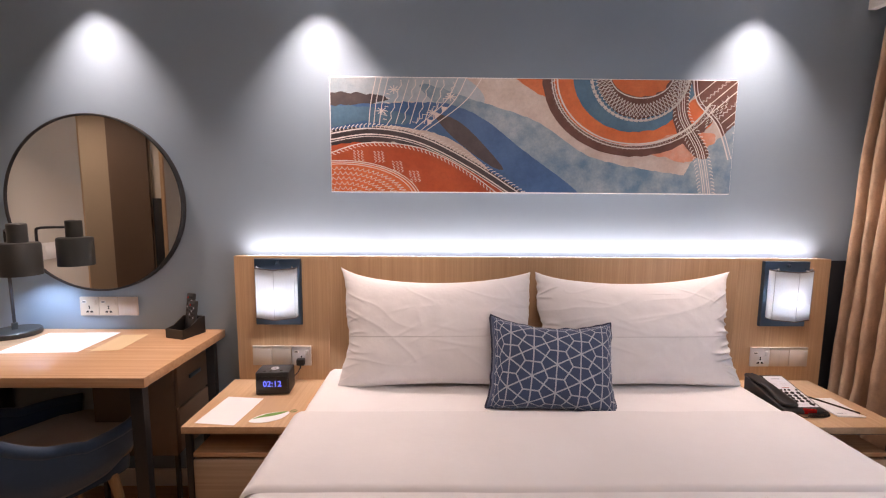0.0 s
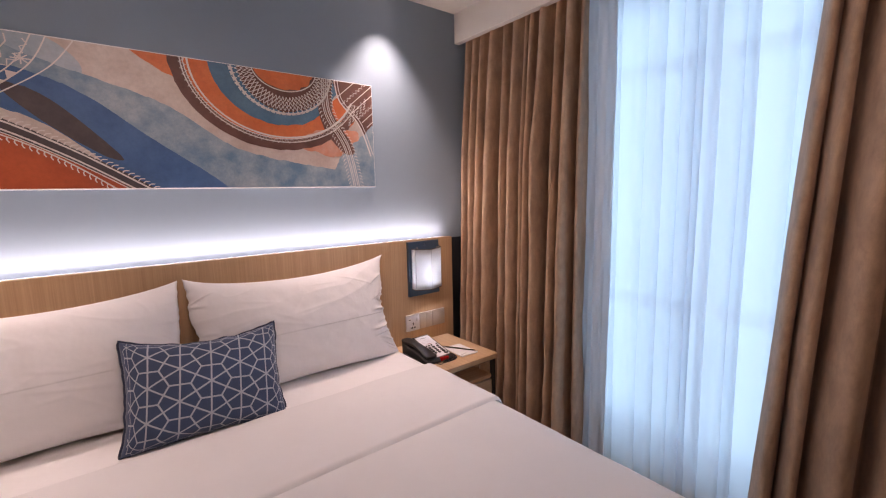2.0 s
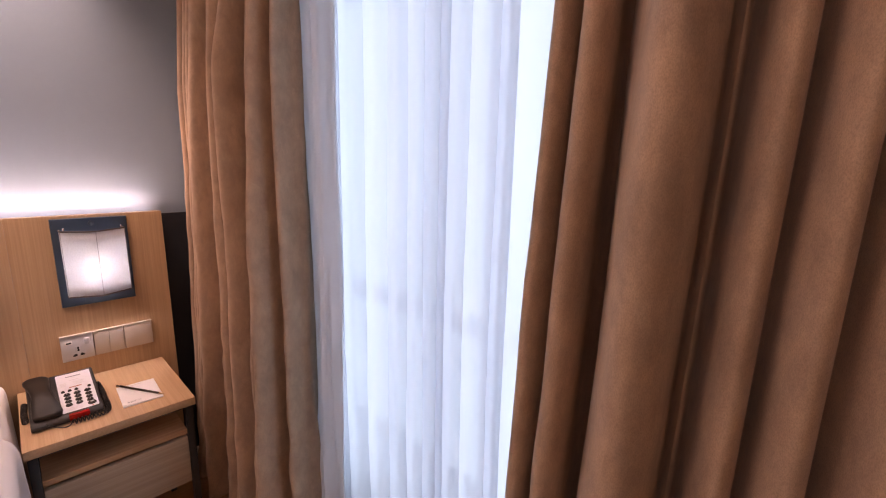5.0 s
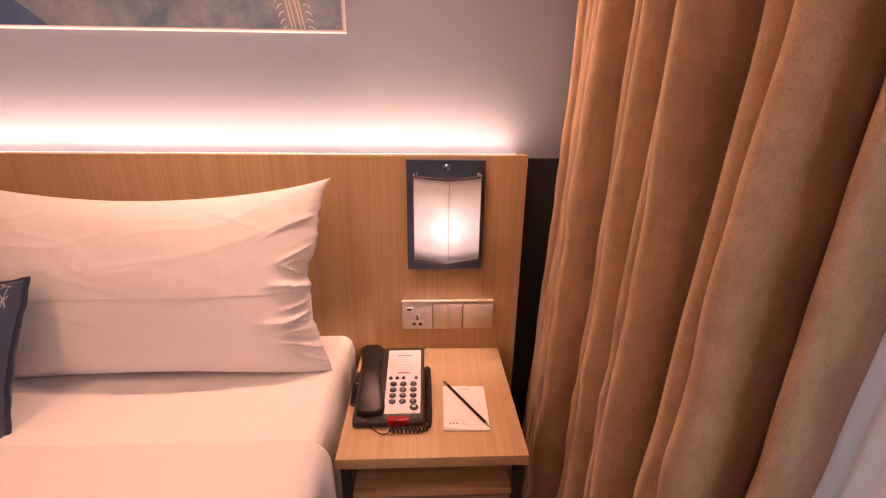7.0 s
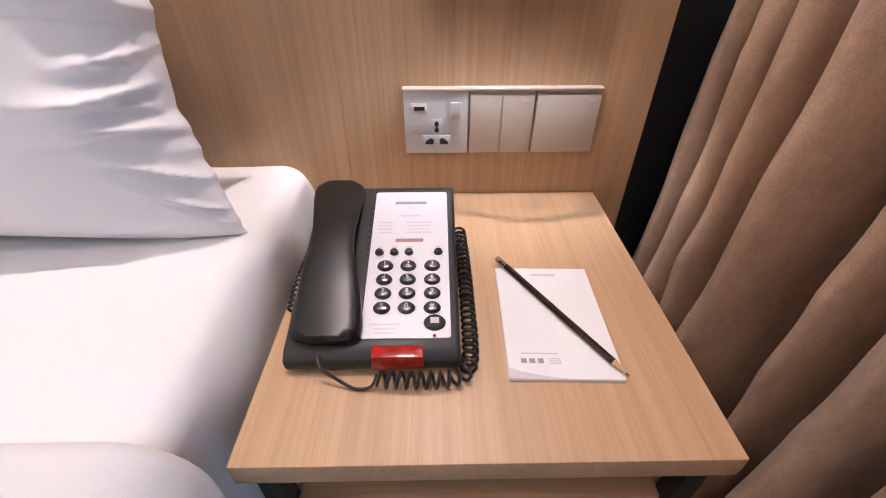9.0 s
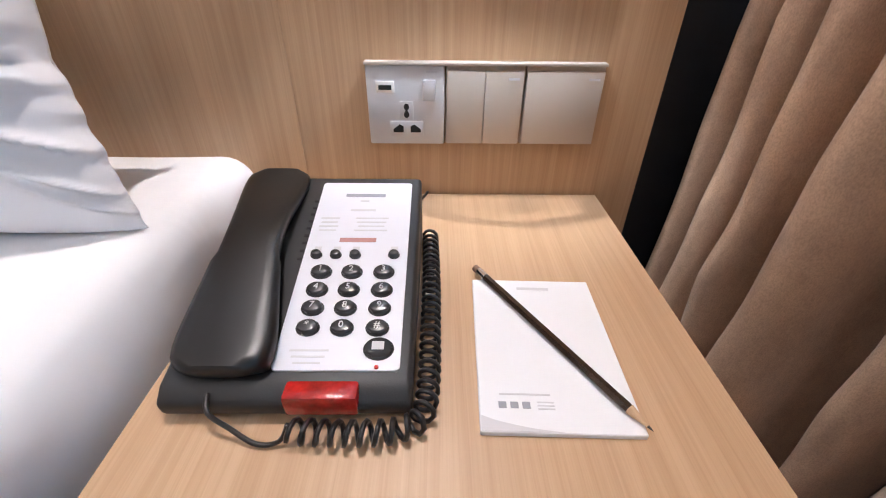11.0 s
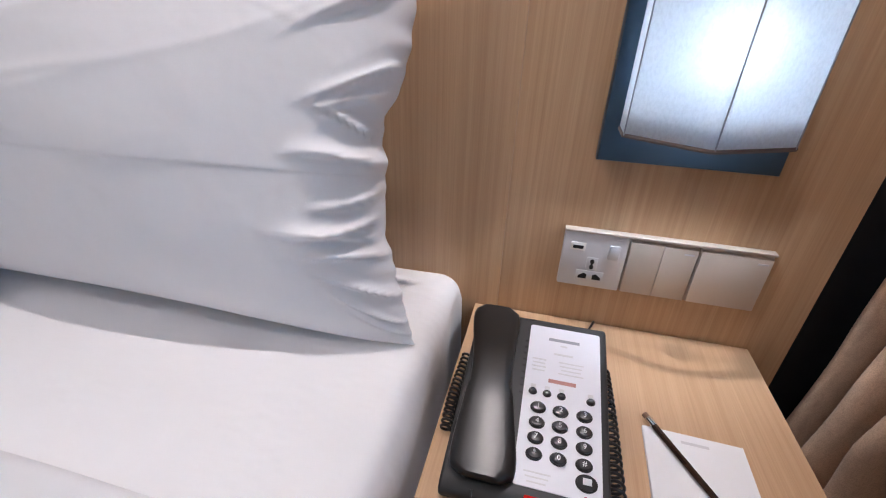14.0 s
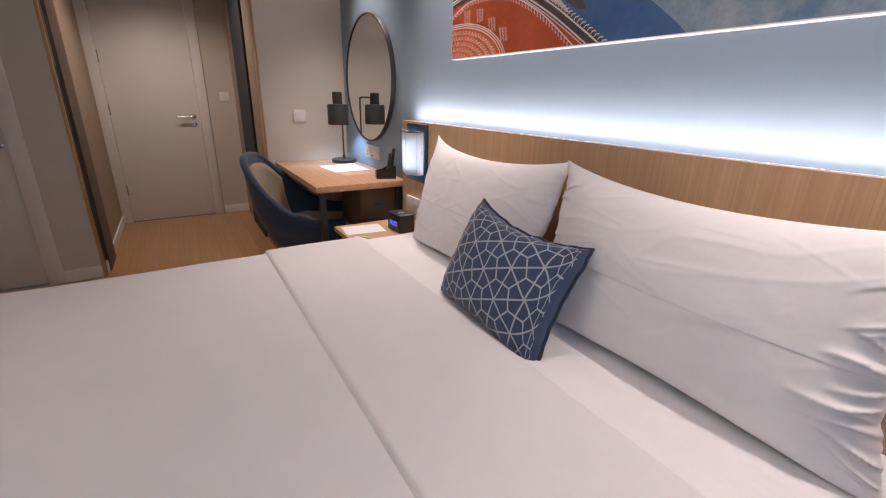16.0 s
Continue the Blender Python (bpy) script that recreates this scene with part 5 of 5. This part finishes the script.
zc = NZ + 0.0092
part("coiled_cord", coil([(0.990, -0.3400, zc), (1.03, -0.3415, zc), (1.058, -0.338, zc), (1.0715, -0.322, zc), (1.0735, -0.25, zc), (1.073, -0.17, zc), (1.071, -0.112, zc)], 0.0068, 0.0086, 0.0018), M_PLASTIC, phone, "black coiled handset cord", smooth=180)
part("cord_lead", tube(bmesh.new(), spline([(0.936, -0.322, NZ + 0.021), (0.940, -0.333, NZ + 0.017), (0.953, -0.338, NZ + 0.009), (0.970, -0.3445, NZ + 0.003), (0.984, -0.344, NZ + 0.005), (0.990, -0.340, NZ + 0.016)], 6), 0.0016, 6), M_PLASTIC, phone, smooth=180)
part("line_cord", tube(bmesh.new(), spline([(1.035, -0.110, NZ + 0.02), (1.045, -0.06, NZ + 0.012), (1.058, -0.025, NZ + 0.003), (1.066, -0.004, NZ + 0.003)], 6), 0.0018, 6), M_PLASTIC, phone, smooth=180)
part("side_coil", coil([(0.895, -0.255, NZ + 0.008), (0.893, -0.21, NZ + 0.010), (0.894, -0.17, NZ + 0.010), (0.896, -0.135, NZ + 0.012)], 0.0065, 0.0075, 0.0018), M_PLASTIC, phone, smooth=180)

# ---- notepad and pencil ----
pad = thing("notepad", (1.16, -0.26, NZ), "small white notepad with grey printing on the nightstand", "notepad", local=pose(1.1598, -0.2629, NZ, 0, 0, -1.8))
part("paper_block", B(-0.0518, 0.0518, -0.0762, 0.0762, 0, 0.0045, 0.0006, 1), M_PAPER, pad)


def pad_bar(x, y, w, h, m, name="printed_bar"):
    part(name, B(x - w / 2, x + w / 2, y - h / 2, y + h / 2, 0.0045, 0.0048), m, pad, smooth=0)


pad_bar(0.001, 0.064, 0.028, 0.0034, M_PRINTPALE)
pad_bar(-0.021, -0.048, 0.034, 0.0012, M_PRINTPALE)
for k in range(3):
    a, b = -0.0365 + k * 0.0078, -0.0565
    pad_bar(a, b, 0.0052, 0.0048 if k < 2 else 0.005, M_PRINTGREY, "printed_mark")
for k in range(3):
    pad_bar(-0.008, -0.054 - 0.0025 * k, 0.011, 0.0009, M_PRINTPALE)
bm = bmesh.new()
prism(bm, [(-0.051, -0.0755)] + [(q.x, q.y) for q in spline([(0.0, -0.0755, 0), (-0.02, -0.073, 0), (-0.04, -0.0685, 0), (-0.051, -0.0645, 0)], 5)], "z", 0.0045, 0.0048)
part("printed_wave", bm, M_PRINTPALE, pad, "pale grey printed wave", smooth=0)
a, b = Vector((1.1138, -0.1725, NZ + 0.0082)), Vector((1.2110, -0.3400, NZ + 0.0082))
ln = (b - a).length
turnp = math.degrees(math.atan2(b.y - a.y, b.x - a.x))
pen = thing("pencil", label="dark brown hexagonal pencil with eraser on the notepad", category="pencil", local=pose(a.x, a.y, a.z, 0, 0, turnp))
part("barrel", cyl(bmesh.new(), (0.016, 0, 0), (ln - 0.018, 0, 0), 0.0036, seg=6), M_PENCIL, pen, smooth=20)
part("ferrule", lathe(bmesh.new(), (0, 0, 0), [(0.0036, 0.006), (0.0039, 0.007), (0.0036, 0.009), (0.0039, 0.011), (0.0036, 0.013), (0.0039, 0.015), (0.0037, 0.017)], 14), M_CHROME, pen, "silver ferrule")
pen.children[-1].rotation_euler = (0, radians(90), 0)
part("eraser", cyl(bmesh.new(), (0, 0, 0), (0.0065, 0, 0), 0.0034, seg=14), M_ERASER, pen, "brown eraser")
part("sharpened_tip", cyl(bmesh.new(), (ln - 0.018, 0, 0), (ln - 0.004, 0, 0), 0.0036, 0.0010, seg=12), M_RAWWOOD, pen, "bare wood tip")
part("lead", cyl(bmesh.new(), (ln - 0.004, 0, 0), (ln, 0, 0), 0.0010, 0.0002, seg=8), M_BLACK, pen, "dark lead point")

plug = thing("power_plug", (-1.02, -0.012, 0.632), "black power plug in the socket above the clock", "plug")
part("plug_body", B(-1.037, -1.003, -0.036, -0.0125, 0.618, 0.648, 0.004), M_PLASTICMATT, plug)
part("cord_sleeve", cyl(bmesh.new(), (-1.02, -0.03, 0.619), (-1.02, -0.032, 0.604), 0.004, 0.003, 10), M_PLASTICMATT, plug)

# ---- clock, cards on the other nightstand ----
clk = thing("alarm_clock", label="black cube alarm clock with glowing blue digits", category="clock", local=pose(-1.098, -0.115, NZ, 0, 0, 4))
cbody = part("body", B(-0.068, 0.068, -0.045, 0.045, 0.002, 0.098, 0.006), M_PLASTICMATT, clk)
part("display", B(-0.060, 0.060, -0.0462, -0.0445, 0.018, 0.080, 0.0005), M_PLASTIC, clk, "glossy dark display")
part("digits", letters("02:12", 0.034, pose(0, -0.0466, 0.048, 90, 0, 0)), M_BLUEGLOW, clk, "glowing blue digits", smooth=0)
part("charging_mark", lathe(bmesh.new(), (0, 0, 0.098), [(0.016, 0), (0.016, 0.0004), (0.013, 0.0004), (0.013, 0)], 24), M_PRINTPALE, clk, "pale ring mark")
for k in range(4):
    part("button", B(-0.040 + k * 0.022, -0.028 + k * 0.022, -0.034, -0.026, 0.0975, 0.0990, 0.0005), M_KEY, cbody)
part("power_cord", tube(bmesh.new(), spline([(0.05, 0.045, 0.03), (0.075, 0.07, 0.05), (0.085, 0.085, 0.085), (0.078, 0.1, 0.105)], 6), 0.002, 6), M_BLACK, clk, smooth=180)
card = solid("info_card", B(-0.075, 0.075, -0.105, 0.105, 0, 0.0012, 0.0003, 1), M_PAPER, "plain white card lying on the nightstand", "card")
card.matrix_world = pose(-1.205, -0.288, NZ, 0, 0, -6)
leaf = thing("leaf_card", label="leaf-shaped white and green card on the nightstand", category="card", local=pose(-1.035, -0.34, NZ, 0, 0, 16))
outl = [(p.x, p.y) for p in spline([(-0.072, -0.012, 0), (-0.034, 0.026, 0), (0.026, 0.032, 0), (0.066, 0.020, 0), (0.042, -0.020, 0), (0, -0.036, 0), (-0.042, -0.032, 0)], 6, True)]
part("card", prism(bmesh.new(), outl, "z", 0, 0.0012), M_PAPER, leaf, smooth=0)
outl = [(p.x, p.y) for p in spline([(-0.060, 0.002, 0), (-0.01, 0.027, 0), (0.060, 0.027, 0), (0.02, 0.008, 0), (-0.03, 0.004, 0)], 6, True)]
part("green_print", prism(bmesh.new(), outl, "z", 0.0012, 0.0015), M_GREEN, leaf, "green printed leaf", smooth=0)
part("loop", tube(bmesh.new(), [(0.082 + 0.012 * math.cos(q * 0.5), 0.022 + 0.008 * math.sin(q * 0.5), 0.002) for q in range(13)], 0.0012, 5, True), M_GREEN, leaf, "thin green loop")

# ---- things on the desk ----
pp = solid("paper_sheet", B(-0.15, 0.15, -0.125, 0.125, 0, 0.0012, 0.0003, 1), M_PAPER, "white printed sheet lying on the desk", "paper")
pp.matrix_world = pose(-1.975, -0.115, DZ, 0, 0, 3)
pp = solid("leaflet", B(-0.055, 0.055, -0.10, 0.10, 0, 0.0012, 0.0003, 1), M_KRAFT, "tan leaflet lying on the desk beside the sheet", "leaflet")
pp.matrix_world = pose(-1.735, -0.115, DZ, 0, 0, 6)

rc = thing("remote_holder", label="black open holder box with two remote controls", category="holder", local=pose(-1.525, -0.01, DZ, 0, 0, -18))
bm = bmesh.new()
prism(bm, [(-0.058, 0), (0.058, 0), (0.058, 0.075), (0.03, 0.075), (-0.02, 0.045), (-0.058, 0.04)], "x", -0.048, -0.043)
part("side", bm, M_PLASTIC, rc)
bm = bmesh.new()
prism(bm, [(-0.058, 0), (0.058, 0), (0.058, 0.075), (0.03, 0.075), (-0.02, 0.045), (-0.058, 0.04)], "x", 0.043, 0.048)
part("side", bm, M_PLASTIC, rc)
part("front", B(-0.043, 0.043, -0.058, -0.053, 0, 0.040), M_PLASTIC, rc)
part("back", B(-0.043, 0.043, 0.053, 0.058, 0, 0.075), M_PLASTIC, rc)
part("bottom", B(-0.043, 0.043, -0.053, 0.053, 0, 0.005), M_PLASTIC, rc)
for rx, hgt, ry in ((-0.018, 0.17, 0.03), (0.024, 0.145, 0.005)):
    rm = thing("remote_control", label="slim black remote control standing in the holder", category="remote control", local=pose(-1.525, -0.01, DZ + 0.006, 0, 0, -18) @ pose(rx, ry, 0, -9, 0, 0))
    rb = part("body", B(-0.019, 0.019, -0.008, 0.008, 0, hgt, 0.004), M_PLASTICMATT, rm)
    for i in range(3):
        for j in range(5):
            part("button", B(-0.013 + i * 0.010, -0.006 + i * 0.010, -0.0095, -0.0078, hgt - 0.022 - j * 0.014, hgt - 0.014 - j * 0.014, 0.001), M_RED if (j == 0 and i == 0) else M_KEY if (i + j) % 3 else M_PRINTGREY, rb)

lampx, lampy = -2.262, -0.018
tl = thing("desk_lamp", (lampx, lampy, DZ), "matt black desk lamp with drum shade and round base", "desk lamp")
part("base", lathe(bmesh.new(), (lampx, lampy, DZ), [(0.088, 0), (0.090, 0.004), (0.090, 0.020), (0.086, 0.024), (0.012, 0.026)], 40), M_LAMPMETAL, tl)
hx, hy = -2.145, -0.085
part("stem", tube(bmesh.new(), spline([(lampx, lampy, DZ + 0.024), (lampx, lampy, 1.10), (lampx, lampy, 1.195), (lampx + 0.008, lampy - 0.006, 1.208), (lampx + 0.03, lampy - 0.018, 1.211), (hx - 0.02, hy + 0.011, 1.211), (hx, hy, 1.211)], 6), 0.0058, 10), M_BLACK, tl)
part("collar", lathe(bmesh.new(), (lampx, lampy, DZ + 0.024), [(0.011, 0), (0.011, 0.03), (0.006, 0.032)], 16), M_LAMPMETAL, tl)
part("lamp_neck", lathe(bmesh.new(), (hx, hy, 1.160), [(0.033, 0), (0.033, 0.078), (0.030, 0.082), (0.006, 0.084)], 28), M_LAMPMETAL, tl)
part("shade", lathe(bmesh.new(), (hx, hy, 1.028), [(0.068, 0.0), (0.071, 0.0), (0.071, 0.126), (0.067, 0.134), (0.033, 0.136), (0.033, 0.132), (0.066, 0.130), (0.068, 0.0)], 36, caps=False), M_LAMPMETAL, tl, "charcoal metal drum shade")

# dark drawer unit under the desk
du = thing("drawer_unit", (-1.60, -0.08, GZ), "dark brown drawer unit under the desk", "drawers")
part("case", B(-1.80, -1.475, -0.20, 0.045, 0.30, DZ - 0.037, 0.002), M_BROWN, du)
for z0, z1 in ((0.315, 0.50), (0.51, 0.70)):
    df = part("drawer_front", B(-1.472, -1.460, -0.195, 0.04, z0, z1, 0.0015), M_BROWN, du)
    part("pull", B(-1.46, -1.452, -0.12, -0.04, (z0 + z1) / 2 - 0.008, (z0 + z1) / 2 + 0.008, 0.002), M_GUN, df, "dark metal pull")
for ly in (-0.19, 0.025):
    for lx in (-1.795, -1.495):
        part("post", B(lx, lx + 0.015, ly, ly + 0.015, GZ, 0.30, 0.001), M_BLACK, du)

# ---- desk chair ----
chair = thing("desk_chair", label="navy upholstered tub chair with tan inside and oak legs", category="chair", local=pose(-1.90, -0.385, GZ, 0, 0, 62))
# the chair faces its own +x; shell wraps round the back


def shell_height(a):
    """Upper rim: tall at the back (a = 180 degrees), dropping along the arms."""
    k = (1 - math.cos(a)) / 2
    return 0.505 + 0.365 * max(0, (k - 0.45) / 0.55) ** 1.1


def shell_point(a, v, inset=0.0):
    rx, ry = 0.285 - inset, 0.24 - inset
    e = 0.68
    ca, sa = math.cos(a), math.sin(a)
    x = rx * math.copysign(abs(ca) ** e, ca)
    y = ry * math.copysign(abs(sa) ** e, sa)
    z0, z1 = 0.34 + inset * 0.8, shell_height(a) - inset * 0.15
    flare = 1 + 0.10 * v
    lean = -0.05 * v * max(0, -ca)
    taper = 0.82 + 0.18 * min(1, v * 2.2)
    return Vector((x * flare * taper + lean, y * flare * taper, z0 + (z1 - z0) * v))


A0, A1 = radians(42), radians(318)


def shell(inset):
    bm = bmesh.new()
    sheet(bm, lambda u, v: shell_point(A0 + (A1 - A0) * u, v, inset), 40, 10)
    return bm


sh = part("shell", shell(0.0), M_CHAIRBLUE, chair, "navy upholstered shell", smooth=180)
md = sh.modifiers.new("thickness", "SOLIDIFY")
md.thickness, md.offset = 0.030, 0
rimp = [shell_point(A0 + (A1 - A0) * k / 60, 1.0, 0.0) for k in range(61)]
part("rim_roll", tube(bmesh.new(), rimp, 0.021, 10), M_CHAIRBLUE, chair, "rounded navy rim", smooth=180)
bm = bmesh.new()
sheet(bm, lambda u, v: shell_point(radians(128) + radians(104) * u, 0.15 + 0.76 * v, 0.028), 24, 8)
ib = part("inner_back", bm, M_CHAIRTAN, chair, "tan padded inside back", smooth=180)
md = ib.modifiers.new("thickness", "SOLIDIFY")
md.thickness, md.offset = 0.022, 0
seat_o = [(p.x, p.y) for p in spline([(0.26, -0.17, 0), (0.28, 0, 0), (0.26, 0.17, 0), (0.10, 0.19, 0), (-0.12, 0.17, 0), (-0.19, 0.07, 0), (-0.19, -0.07, 0), (-0.12, -0.17, 0), (0.10, -0.19, 0)], 5, True)]
part("seat", prism(bmesh.new(), seat_o, "z", 0.36, 0.465, 0.02), M_CHAIRTAN, chair, "tan seat pad", smooth=60)
part("seat_base", prism(bmesh.new(), [(x * 0.95, y * 0.95) for x, y in seat_o], "z", 0.30, 0.36, 0.008), M_CHAIRBLUE, chair, "navy seat base", smooth=60)
for lx in (-0.17, 0.20):
    for ly in (-0.18, 0.18):
        part("leg", cyl(bmesh.new(), (lx * 1.12, ly * 1.12, 0.0), (lx * 0.92, ly * 0.92, 0.31), 0.011, 0.019, 14), M_LEGWOOD, chair, "tapered oak leg")

# floor planks: long oak boards with open joints
floor_ob = bpy.data.objects["floor"]
PLANK_W = 0.145
rows = int((WALL - FOOT) / PLANK_W) + 1
rnd = random.Random(5)
plank_cache = {}
for r in range(rows):
    y = FOOT + r * PLANK_W
    x = HALLX - rnd.uniform(0, 1.0)
    while x < RIGHT:
        ln = rnd.choice((1.2, 1.2, 0.9))
        lo = HALLX if HALLY0 - PLANK_W < y < HALLY1 else (-2.69 if y < HALLY1 else LEFT)
        a, b = max(x, lo), min(x + ln, RIGHT)
        x += ln
        if b - a < 0.03:
            continue
        size = round(b - a, 3)
        if size not in plank_cache:
            plank_cache[size] = mesh_of("plank", B(0, size - 0.0006, 0, PLANK_W - 0.0006, -0.012, 0.0, 0.0003, 1), M_FLOOR, 0)
        ob = new("plank", plank_cache[size])
        ob.parent = floor_ob
        ob.location = (a, y, GZ)
